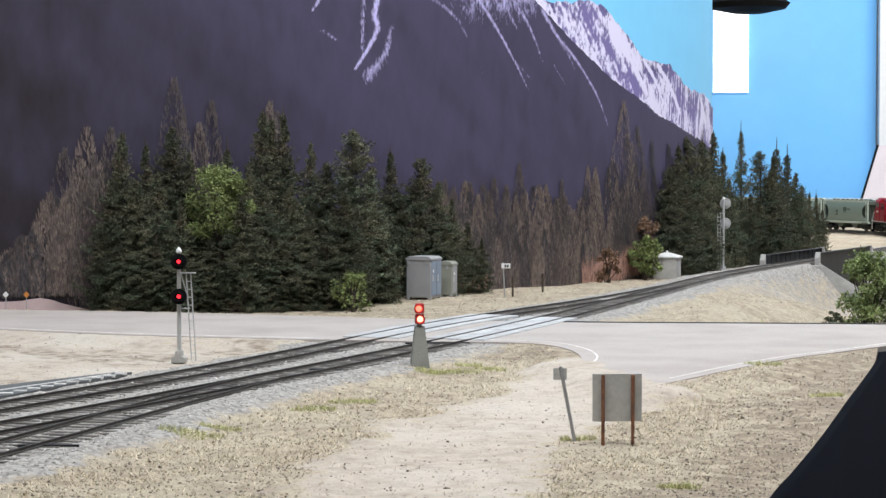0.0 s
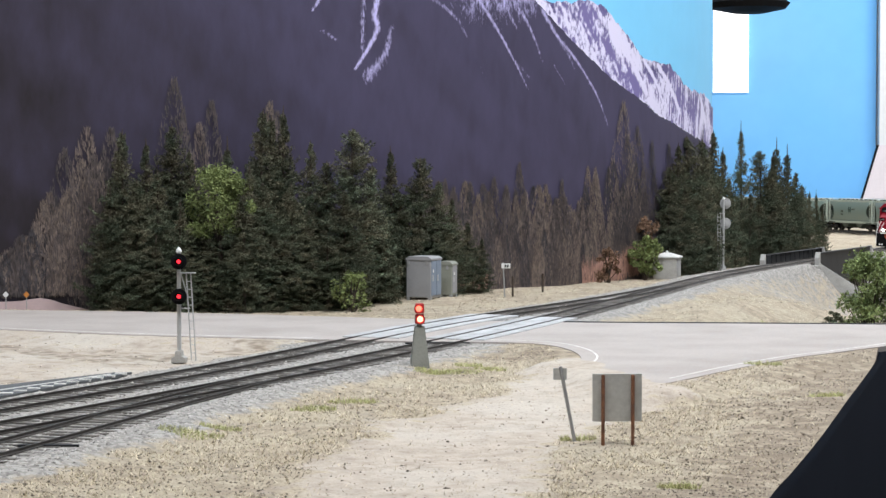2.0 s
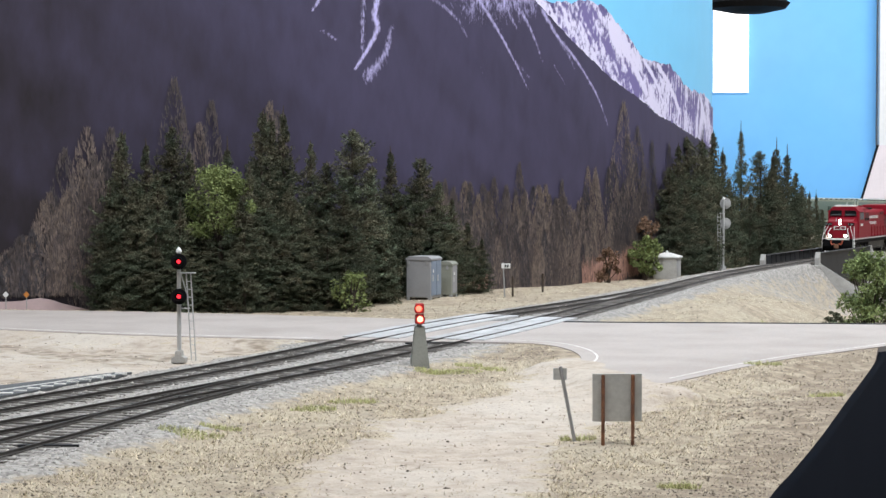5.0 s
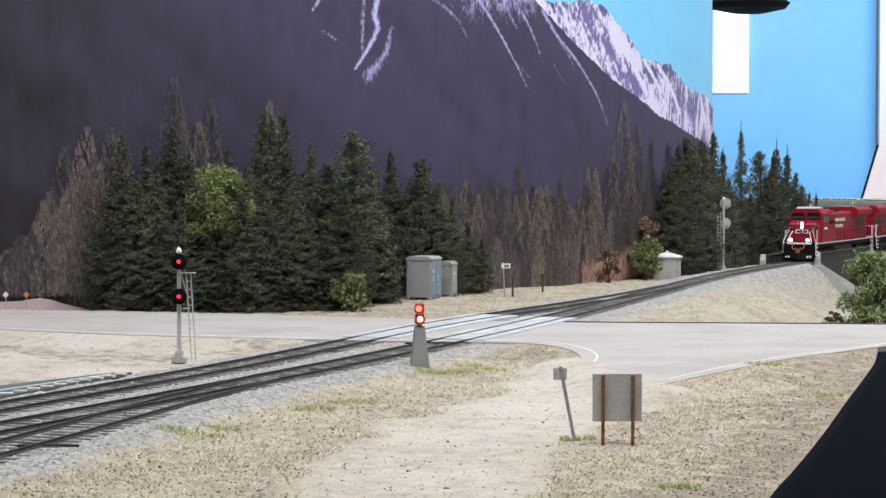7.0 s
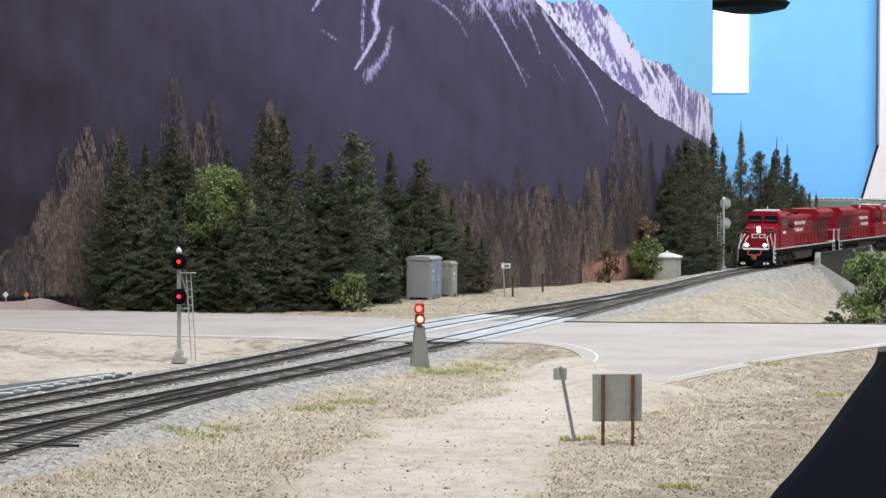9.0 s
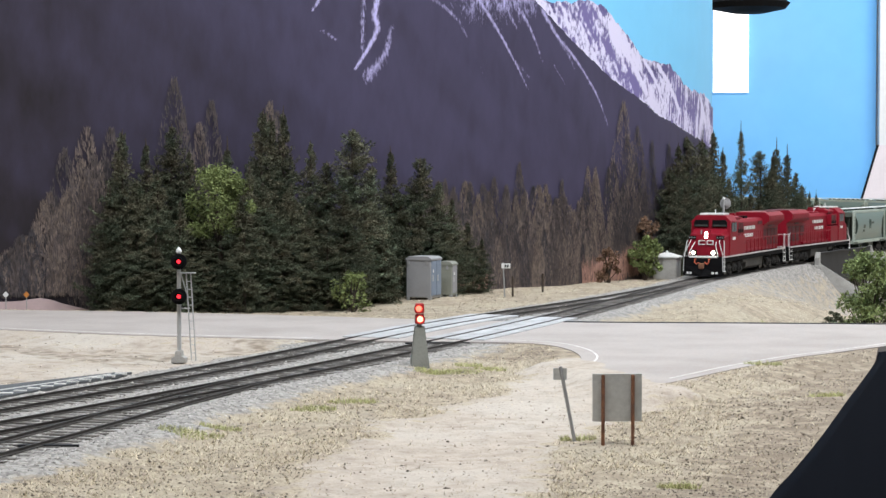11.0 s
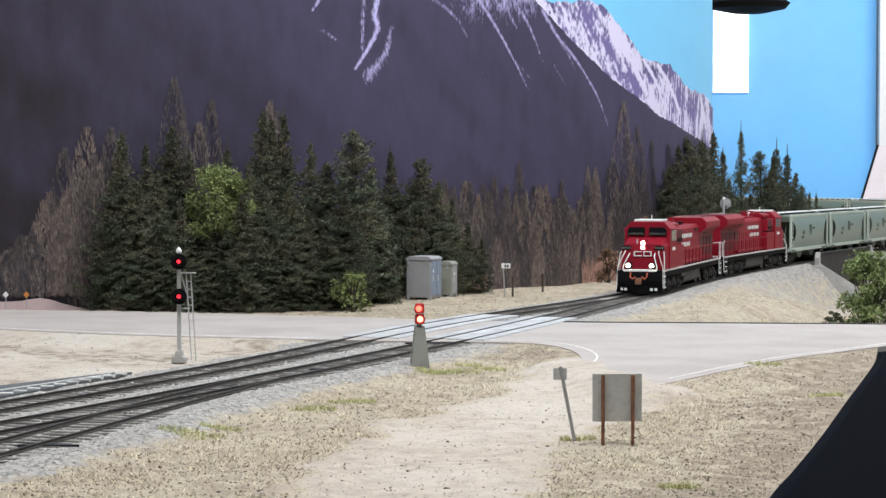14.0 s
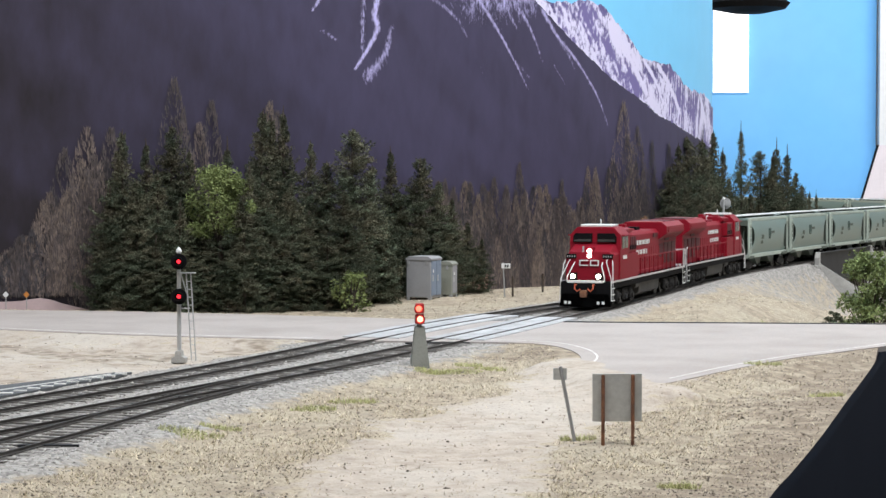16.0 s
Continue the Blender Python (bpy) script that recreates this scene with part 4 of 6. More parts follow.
def shed(x, y, rz, w, d, h, mats, label, name="relay_cabinet", roof="curved", doors=2):
    e = tagged(empty(name, x, y, -4.4, rz), label, "cabinet")
    for sx in (-1, 1):
        for sy in (-1, 1):
            part("foot", box(sx * (w / 2 - 1.2) - 1.2, sx * (w / 2 - 1.2) + 1.2, sy * (d / 2 - 1.2) - 1.2, sy * (d / 2 - 1.2) + 1.2, -1, 1.8), DULLGREY, e)
    part("body", box(-w / 2, w / 2, -d / 2, d / 2, 1.5, h, 0.35), mats[0], e)
    if roof == "curved":
        part("roof", prism([(-w / 2 - 0.6, h - 1.4), (-w / 2 - 0.6, h), (-w / 2 + 2, h + 1.6), (w / 2 - 2, h + 1.6), (w / 2 + 0.6, h), (w / 2 + 0.6, h - 1.4)], "y", -d / 2 - 0.7, d / 2 + 0.7, bevel=0.3), mats[0], e)
        for x2 in (-w / 2 + 1.4, w / 2 - 3.4):
            part("lifting_lug", box(x2 - 0.9, x2 + 0.9, -d / 2 - 0.8, -d / 2 - 0.2, h - 4.5, h - 1.5, 0.2), DULLGREY, e)
    for k in range(doors):
        y0 = -d / 2 + 1 + k * (d - 2) / doors
        dr = part("door", box(w / 2 - 0.2, w / 2 + 0.5, y0 + 0.3, y0 + (d - 2) / doors - 0.3, 3, h - 1.8, 0.2), mats[1], e, "blue-grey painted door")
        part("handle", box(w / 2 + 0.4, w / 2 + 1.0, y0 + 1.2, y0 + 1.9, h * 0.45, h * 0.6, 0.1), SILVER, dr)
        if k == 0:
            part("notice", box(w / 2 + 0.45, w / 2 + 0.62, y0 + 2, y0 + 3.6, h * 0.66, h * 0.74), WHITE, dr, "small white notice")
    return e


shed(-14, 1443.4, -24, 19.5, 19, 30, (GREYPAINT, BLUEGREY), "grey steel relay cabinet with blue-grey door beside the line")
shed(3.5, 1470.6, -22, 11, 11, 25, (material("khaki_grey_paint", (0.26, 0.27, 0.23), 0.6, 0, 0.05, 1, 0.1, 14, 0.05), GREYPAINT), "smaller khaki grey cabinet standing behind the relay cabinet", doors=1)

# concrete hut with a hipped lid
e = tagged(empty("concrete_hut", 199, 1741, -5, -20), "small pale concrete hut with hipped white lid", "hut")
part("wall", box(-10.5, 10.5, -8.5, 8.5, -1, 18.5, 0.3), CONCRETE, e)
bm = bmesh.new()
rows = [[bm.verts.new((sx * w, sy * d, z)) for sx, sy in ((-1, -1), (1, -1), (1, 1), (-1, 1))] for w, d, z in ((12, 10, 18.5), (12, 10, 19.6), (3, 1.5, 23.0))]
for a, b in zip(rows, rows[1:]):
    for k in range(4):
        bm.faces.new((a[k], a[(k + 1) % 4], b[(k + 1) % 4], b[k]))
bm.faces.new(rows[-1])
bm.faces.new(rows[0][::-1])
part("roof", bm, material("pale_painted_lid", (0.62, 0.62, 0.6), 0.8, 0, 0.08, 1, 0.2, 8, 0.1), e, "pale hipped lid")
part("roof_knob", lathe([(0.3, 22.5), (1.2, 22.8), (1.2, 24.3), (0.4, 24.8)], 10), WHITE, e)
part("door", box(10.2, 11.0, -5.5, 3.5, 0, 16.5, 0.2), DULLGREY, e)
part("door_post", box(9.4, 11.2, -7.4, -6.0, -1, 18.4, 0.2), DULLGREY, e)

# posts and small signs
for x, y, h, mat, lab in ((52.5, 1478.1, 16.5, BARK, "dark timber post beside the line"), (78, 1532.6, 16.0, BARK, "dark timber post beside the line")):
    e = tagged(empty("post", x, y, -6), lab, "post")
    part("shaft", box(-0.75, 0.75, -0.75, 0.75, 0, h, 0.15), mat, e)
e = tagged(empty("lineside_sign", 46.5, 1475.6, -6), "small white board on a thin grey post", "sign")
part("post", tube([(0, 0, 0), (-1.2, 0, 27)], 0.5, 6), DULLGREY, e)
b = part("board", box(-2.5, 4.2, -0.9, -0.3, 22.5, 26.2, 0.15), WHITE, e, "white board with dark bars")
for x in (0.4, 2.2):
    part("lettering_bar", box(x - 0.6, x + 0.6, -1.1, -0.85, 23.3, 25.4), BLACK, b)
e = tagged(empty("whistle_post", 402, 2266.7, -6), "tiny white sign on a leaning grey post", "sign")
part("post", tube([(0, 0, 0), (-4, 0, 24)], 0.6, 6), DULLGREY, e)
part("board", box(-8, -0.6, -1.2, -0.6, 21.5, 26, 0.3), WHITE, e)

# big sign on two rusty posts, and the leaning small sign
e = tagged(empty("road_sign", 59.2, 660.9, -5, 2), "large grey metal sign seen from behind on rusty posts", "sign")
part("board", box(-8.6, 8.2, 0.9, 1.4, 8.0, 24.2, 0.12), SIGNBACK, e, "plain galvanised sign back")
for x in (-5.1, 5.0):
    part("post", box(x - 0.55, x + 0.55, -0.5, 0.85, -1.5, 23.9, 0.15), RUST, e, "rusty brown post")
e = tagged(empty("small_road_sign", 45.2, 665.9, -5), "small grey sign on a thin leaning grey post", "sign")
part("post", tube([(0, 0, -1), (-5.2, 1, 26.2)], 0.62, 7), DULLGREY, e)
part("board", box(-7.6, -3.0, 1.0, 1.5, 21.6, 25.6, 0.1), SIGNBACK, e)

# strip of paved path with white ticks beside the passing line
strip = link_mesh("paved_strip", prism([(-190, 744), (-172, 778.7), (-142, 855.6), (-138, 868), (-146, 866.8), (-190, 806), (-214, 793.6)], "z", -6, -0.9), material("dark_asphalt", (0.10, 0.105, 0.11), 0.9, 0, 0.1, 1, 0.2, 20, 0.1))
tagged(strip, "dark paved strip with white ticks beside the track", "pavement", kind="structure")
for k in range(13):
    t = k / 12
    x, y = -184 + 44 * t, 756.4 + 104.2 * t
    part("tick_mark", box(x - 4.2, x + 0.8, y - 1.3, y + 1.3, -1.5, -0.5), LINE, strip)
part("side_line", ribbon(np.array([(-192.0, 771.3), (-170, 812.2), (-146, 858.1)]), 1.0, -1.5, -0.6), LINE, strip)


# ---------------------------------------------------------------- bridge
def line_point(s, lat, z=0.0):
    x, y, a = on_line(s)
    return Vector((x + lat * math.cos(a), y - lat * math.sin(a), z))


def line_box(s0, s1, l0, l1, z0, z1, bevel=0.0, bm=None):
    """A block laid along the running line between s0 and s1, l0 and l1 to its right."""
    a, b = line_point(s0, 0), line_point(s1, 0)
    L = (b - a).length
    bm2 = box(l0, l1, 0, L, z0, z1, bevel)
    ang = math.atan2(b.x - a.x, b.y - a.y)
    bmesh.ops.transform(bm2, matrix=Matrix.Translation((a.x, a.y, 0)) @ Matrix.Rotation(-ang, 4, "Z"), verts=bm2.verts)
    return bm2 if bm is None else join(bm, bm2)


bridge = tagged(empty("girder_bridge"), "dark steel plate girder railway bridge between concrete abutments", "bridge")
for s0, s1, lat in ((795, 1007, 17.5), (716, 934, -17.5)):
    g = line_box(s0, s1, lat - 0.6, lat + 0.6, -22, 7.0, 0.1)
    g = part("girder", g, STEEL, bridge, "dark riveted plate girder")
    part("flange", line_box(s0, s1, lat - 2.2, lat + 2.2, 7.0, 8.0, 0.15), STEEL, g)
    part("flange", line_box(s0, s1, lat - 2.2, lat + 2.2, -23, -22, 0.15), STEEL, g)
    for k in range(13):
        s = s0 + 4 + (s1 - s0 - 8) * k / 12
        part("stiffener", line_box(s - 0.5, s + 0.5, lat + 0.6 if lat < 0 else lat - 2.0, lat + 2.0 if lat < 0 else lat - 0.6, -22, 7), STEEL, g)
part("floor_beam", line_box(721, 1005, -15, 15, -8, -4.4), STEEL, bridge)
for s, lat in ((789, 17.5), (710, -17.5), (1012, 17.5), (940, -17.5)):
    part("end_post", prism([(-3, -26), (-3, 3), (1, 8.6), (3, 8.6), (3, -26)], "x", -2.4, 2.4, bevel=0.3), CONCRETE, bridge, "pale concrete end post").matrix_basis = Matrix.Translation(line_point(s, lat) * MM) @ Matrix.Rotation(-on_line(s)[2] + (math.pi if s in (1012, 940) else 0), 4, "Z")


def wing_wall(s, l0, l1, z0, z1):
    a, b = line_point(s, l0), line_point(s + (8 if s < 840 else 4), l1)
    bm = bmesh.new()
    d = (b - a).normalized()
    n = Vector((d.y, -d.x, 0)) * 1.8
    low = -90
    vs = []
    for p, z in ((a, z0), (b, z1)):
        for k in (-1, 1):
            vs.append([bm.verts.new((p.x + n.x * k, p.y + n.y * k, zz)) for zz in (low, z)])
    q = [vs[0], vs[2], vs[3], vs[1]]
    for i in range(4):
        u, v = q[i], q[(i + 1) % 4]
        bm.faces.new((u[0], v[0], v[1], u[1]))
    bm.faces.new([u[1] for u in q])
    bm.faces.new([u[0] for u in q[::-1]])
    bmesh.ops.recalc_face_normals(bm, faces=bm.faces[:])
    part("wing_wall", bm, CONCRETE, bridge, "sloping concrete wing wall")


wing_wall(789, 19, 62, -2, -30)
wing_wall(1019, 19, 72, 2, -34)
part("abutment", line_box(769, 783, -22, 22, -90, -4.4, 0.3), CONCRETE, bridge)
part("abutment", line_box(1017, 1031, -22, 22, -90, -4.4, 0.3), CONCRETE, bridge)


# ---------------------------------------------------------------- crossing panels
def crossing(line, lo, hi, sets):
    seg = np.concatenate([[0], np.cumsum(np.linalg.norm(np.diff(line, axis=0), axis=1))])
    for l0, l1 in sets:
        n = 5
        for k in range(n):
            a, b = lo + (hi - lo) * k / n + 0.5, lo + (hi - lo) * (k + 1) / n - 0.5
            pa = np.array([np.interp(a, seg, line[:, 0]), np.interp(a, seg, line[:, 1])])
            pb = np.array([np.interp(b, seg, line[:, 0]), np.interp(b, seg, line[:, 1])])
            L = np.linalg.norm(pb - pa)
            bm = box(l0, l1, 0, L, -4, -0.25, 0.2)
            ang = math.atan2(pb[0] - pa[0], pb[1] - pa[1])
            bmesh.ops.transform(bm, matrix=Matrix.Translation((pa[0], pa[1], 0)) @ Matrix.Rotation(-ang, 4, "Z"), verts=bm.verts)
            part("crossing_panel", bm, PANEL, road, "pale concrete crossing panel")


def s_at(line, y):
    seg = np.concatenate([[0], np.cumsum(np.linalg.norm(np.diff(line, axis=0), axis=1))])
    return float(np.interp(y, line[:, 1], seg))


SETS = [(-16.5, -9.2), (-7.2, -0.2), (0.2, 7.2), (9.2, 16.5)]
crossing(SIDING, s_at(SIDING, 1051), s_at(SIDING, 1221), SETS)
crossing(RUNNING[LINE_S > -903], s_at(RUNNING[LINE_S > -903], 1039), s_at(RUNNING[LINE_S > -903], 1200), SETS)

# loose ties beside the track, dark header beam at the road edge
for x, y, L, rz in ((-128, 633.6, 20, -2), (-53, 882.9, 15, -6), (-3, 1024.2, 34, 4)):
    z = max(-2.4, float(ground_fields(np.array([float(x)]), np.array([float(y)]))[0][0]))
    t = link_mesh("loose_tie", box(-L / 2, L / 2, -0.8, 0.8, -0.4, 0.9, 0.15), STEEL)
    t.matrix_world = pose(x * MM, y * MM, z * MM, 0, 0, rz)
    tagged(t, "loose dark timber lying beside the track", "timber", "loose timbers by the track")


# ---------------------------------------------------------------- bushes
def bush_mesh(seed, w, h, n, leaf, clumps=26):
    """Leaf clumps on an uneven dome, with gaps."""
    rng = random.Random(seed)
    bm = bmesh.new()
    cs = []
    for k in range(clumps):
        a, t = rng.uniform(0, 6.283), rng.random() ** 0.5
        z = rng.uniform(0.12, 1.0)
        r = w * 0.5 * t * math.sqrt(max(0.05, 1 - (z - 0.45) ** 2 / 0.36)) 
        cs.append((Vector((r * math.cos(a), r * math.sin(a), z * h)), rng.uniform(0.10, 0.19) * w))
    for k in range(n):
        c, r = rng.choice(cs)
        d = Vector((rng.gauss(0, 1), rng.gauss(0, 1), rng.gauss(0, 0.8))).normalized() * r * rng.uniform(0.55, 1.1)
        p = c + d
        u = Vector((rng.uniform(-1, 1), rng.uniform(-1, 1), rng.uniform(-0.6, 1))).normalized()
        v = u.cross(Vector((rng.uniform(-1, 1), rng.uniform(-1, 1), rng.uniform(-1, 1)))).normalized()
        s = leaf * rng.uniform(0.6, 1.3)
        bm.faces.new([bm.verts.new(p + q) for q in (-u * s, v * s * 0.6, u * s, -v * s * 0.6)])
    return bm, cs


def make_bush(x, y, z, w, h, mat, label, seed, n=2600, leaf=1.3, name="bush", clumps=30):
    e = tagged(empty(name, x, y, z), label, "bush")
    bm, cs = bush_mesh(seed, w, h, n, leaf, clumps)
    tw = bmesh.new()
    for c, r in cs[::2]:
        tube([(0, 0, -4), (c.x * 0.35, c.y * 0.35, c.z * 0.5), tuple(c)], 0.7, 5, tw, 0.25)
    if name == "broadleaf_tree":
        part("trunk", tube([(0, 0, -52), (1, 0, -20), (0, 0, 12)], 2.0, 7, r2=1.0), BARK, e)
    part("branchwork", tw, BARK, e)
    part("foliage", bm, mat, e)
    return e


OLIVE = material("olive_green_leaves", (0.20, 0.25, 0.10), 0.8, 0, 0.3, 1.5, 0.25, 10, 0.0, (0.09, 0.125, 0.055), island=0.5, spec=0.2)
RUSSET = material("russet_twigs", (0.20, 0.125, 0.085), 0.9, 0, 0.3, 1.5, 0.25, 10, 0.0, island=0.4, spec=0.1)
make_bush(-151, 1326, 44, 47, 43, LEAF, "light green leafy tree top among the spruces", 21, 9500, 1.0, "broadleaf_tree")
make_bush(-61, 1316, -5, 27, 24, LEAF, "light green shrub at the foot of the spruces", 22, 900, 1.1, clumps=14)
make_bush(178, 1722, -6, 27, 38, LEAF, "light green shrub behind the concrete hut", 23, 2200, 1.4)
make_bush(183, 1740, 8, 22, 40, RUSSET, "russet brown twiggy shrub", 24, 1800, 1.3)
make_bush(310, 1424, -41, 48, 68, OLIVE, "dense olive green bush below the embankment", 25, 9000, 1.25, clumps=60)
make_bush(275, 1376.4, -36, 15, 26, NEEDLES, "small dark green bush below the embankment", 26, 1200, 1.0)
make_bush(139, 1655, -6, 20, 30, RUSSET, "low russet brown shrub by the backdrop", 27, 1200, 1.2)

# ---------------------------------------------------------------- room things seen behind
e = tagged(empty("window", 598, 4087, 259), "bright white window with closed slatted blind", "window")
BLIND = material("daylit_blind", (0.85, 0.85, 0.85), 0.7, 0, 0.02, 10, 0.03, 40, 0.0, emit=(1.0, 1.0, 1.0, 1.1))
part("backing", box(-37, 36, -2, 2, 0, 175), BLIND, e)
for k in range(12):
    part("slat", box(-36, 35, -4, -2.2, 3 + k * 13.2, 14 + k * 13.2, 0.4), BLIND, e)
e = tagged(empty("ceiling_spotlight", 568, 3658, 394), "black domed lamp shade hanging from above", "lamp")
part("shade", lathe([(2, 26), (60, 24), (76, 12), (68, 2), (30, -6), (3, -8)], 40), BLACK, e)
part("stem", tube([(0, 0, 24), (0, 0, 956)], 5, 8), BLACK, e)
e = tagged(empty("easel_board", 866, 3968, 40), "white leaning panel with a dark edge", "panel")
part("board", prism([(-18, 0), (14, 108), (40, 108), (40, 0)], "y", 0, 4, bevel=0.5), material("pinkish_white_panel", (0.72, 0.66, 0.7), 0.7, 0, 0.03, 5, 0.1, 60, 0.0), e)
part("edge", prism([(-21, 0), (11, 109), (14.5, 109), (-17.5, 0)], "y", -2, 5), BLACK, e, "dark edge strip")

# warning signs beside the road by the backdrop
for x, col, lab in ((-272.5, (0.62, 0.24, 0.05), "tiny orange diamond warning sign on a post"), (-286, (0.7, 0.7, 0.7), "tiny white marker sign on a post")):
    e = tagged(empty("warning_sign", x, 1282, -1.0), lab, "sign")
    part("post", tube([(0, 0, -4), (0, 0, 9)], 0.35, 6), DULLGREY, e)
    part("board", prism([(-2, 9.5), (0, 7.4), (2, 9.5), (0, 11.6)], "y", -0.8, -0.4), material("sign_face", col, 0.6, 0, 0.05, 1, 0.1, 5, 0.0), e)


# ---------------------------------------------------------------- train
STRIPE = material("grey_white_stripe", (0.52, 0.47, 0.47), 0.5, 0, 0.05, 1, 0.2, 12, 0.0)
GLASSDARK = material("tinted_window", (0.02, 0.022, 0.025), 0.12, 0, 0.05, 2, 0.1, 8, 0.0, spec=0.6)
CABGLASS = material("windscreen", (0.065, 0.065, 0.06), 0.15, 0, 0.05, 2, 0.3, 6, 0.0, (0.012, 0.012, 0.012), spec=0.5)
LAMP_ON = material("lit_headlight", (0.9, 0.9, 0.85), 0.3, 0, 0, 2, 0, 8, 0.0, emit=(1.0, 0.96, 0.88, 9))
DITCH_ON = material("lit_ditch_light", (0.9, 0.85, 0.7), 0.3, 0, 0, 2, 0, 8, 0.0, emit=(1.0, 0.9, 0.7, 12))
LAMP_OFF = material("unlit_lens", (0.4, 0.4, 0.38), 0.2, 0, 0.05, 2, 0.1, 8, 0.0)
TRUCKGREY = material("dusty_black_running_gear", (0.024, 0.023, 0.023), 0.75, 0.1, 0.2, 1.0, 0.4, 6, 0.1, (0.045, 0.041, 0.037), spec=0.1)
TANK = material("dusty_grey_tank", (0.06, 0.057, 0.055), 0.65, 0, 0.1, 1.0, 0.3, 10, 0.05, (0.095, 0.088, 0.08), spec=0.15)
HOSE = material("orange_red_hose", (0.45, 0.09, 0.04), 0.6, 0, 0.1, 1, 0.1, 5, 0.0)
WHEELSTEEL = material("worn_wheel_steel", (0.07, 0.066, 0.062), 0.4, 0.7, 0.1, 1, 0.2, 4, 0.05)
REDDARK = material("red_grille_and_shade", (0.085, 0.009, 0.013), 0.6, 0, 0.1, 0.8, 0.2, 8, 0.05)
LOGODARK = material("dark_green_mark", (0.03, 0.06, 0.05), 0.6, 0, 0.1, 1, 0.1, 5, 0.0)
# darker sage with the shade of the car ends painted in; also draws lettering
SAGEDARK = material("sage_shade_and_lettering", (0.085, 0.105, 0.085), 0.6, 0, 0.08, 1, 0.2, 12, 0.03)
PALESAGE = material("pale_sage_paint", (0.42, 0.48, 0.42), 0.55, 0, 0.06, 1, 0.15, 12, 0.03)
PINKROOF = material("pale_red_roof", (0.42, 0.16, 0.15), 0.7, 0, 0.08, 1, 0.2, 8, 0.03)
ROOFWHITE = material("pale_roof_white", (0.74, 0.76, 0.74), 0.55, 0, 0.05, 1, 0.2, 12, 0.03)


def sided(make, s):
    """Mirror a mesh in x for the far side."""
    bm = make
    if s < 0:
        bmesh.ops.scale(bm, vec=(-1, 1, 1), verts=bm.verts)
        bmesh.ops.reverse_faces(bm, faces=bm.faces[:])
    return bm


def wheelset(parent, y, r=6.0, gauge=7.6):
    bm = lathe([(0.6, -gauge + 0.2), (r - 1.6, -gauge), (r, -gauge - 0.1), (r + 0.6, -gauge + 1.2), (r + 0.6, -gauge + 1.6), (1.0, -gauge + 1.8), (1.0, gauge - 1.8), (r + 0.6, gauge - 1.6), (r + 0.6, gauge - 1.2), (r, gauge + 0.1), (r - 1.6, gauge), (0.6, gauge - 0.2)], 16, (0, 0, 0), "x")
    # bosses on the wheel face
    for a in (0, 2.1, 4.2):
        tube([(-gauge - 0.5, 3 * math.cos(a), 3 * math.sin(a)), (gauge + 0.5, 3 * math.cos(a), 3 * math.sin(a))], 0.5, 5, bm)
    w = part("wheelset", bm, WHEELSTEEL, parent)
    w.matrix_basis = pose(0, y * MM, r * MM)
    return w


def loco_truck(parent, yc):
    bm = bmesh.new()
    for s in (-1, 1):
        box(s * 13 - 1.4, s * 13 + 1.4, yc - 27, yc + 27, 8.2, 11.2, 0.4, bm)
        for dy in (-20, 0, 20):
            box(s * 14 - 1.8, s * 14 + 1.8, yc + dy - 3.4, yc + dy + 3.4, 3.4, 9.4, 0.5, bm)
            lathe([(1.9, 0), (1.9, 1.2), (1.1, 1.6)], 10, (s * 15.6 - (1.6 if s < 0 else 0), yc + dy, 5.8), "x", bm)
            tube([(s * 15.2, yc + dy + 5.4, 4.5), (s * 15.2, yc + dy + 5.4, 10.5)], 1.3, 8, bm)
        for dy in (-10, 10):
            box(s * 14.2 - 1, s * 14.2 + 1, yc + dy - 4, yc + dy + 4, 6.5, 8.4, 0.3, bm)
        tube([(s * 16, yc - 24, 3.2), (s * 16, yc - 12, 2.6)], 0.7, 6, bm)
        tube([(s * 16, yc + 12, 2.6), (s * 16, yc + 24, 3.2)], 0.7, 6, bm)
    box(-10, 10, yc - 9, yc + 9, 9, 12.6, 0.5, bm)
    part("truck", bm, TRUCKGREY, parent, "dusty black three-axle truck frame")


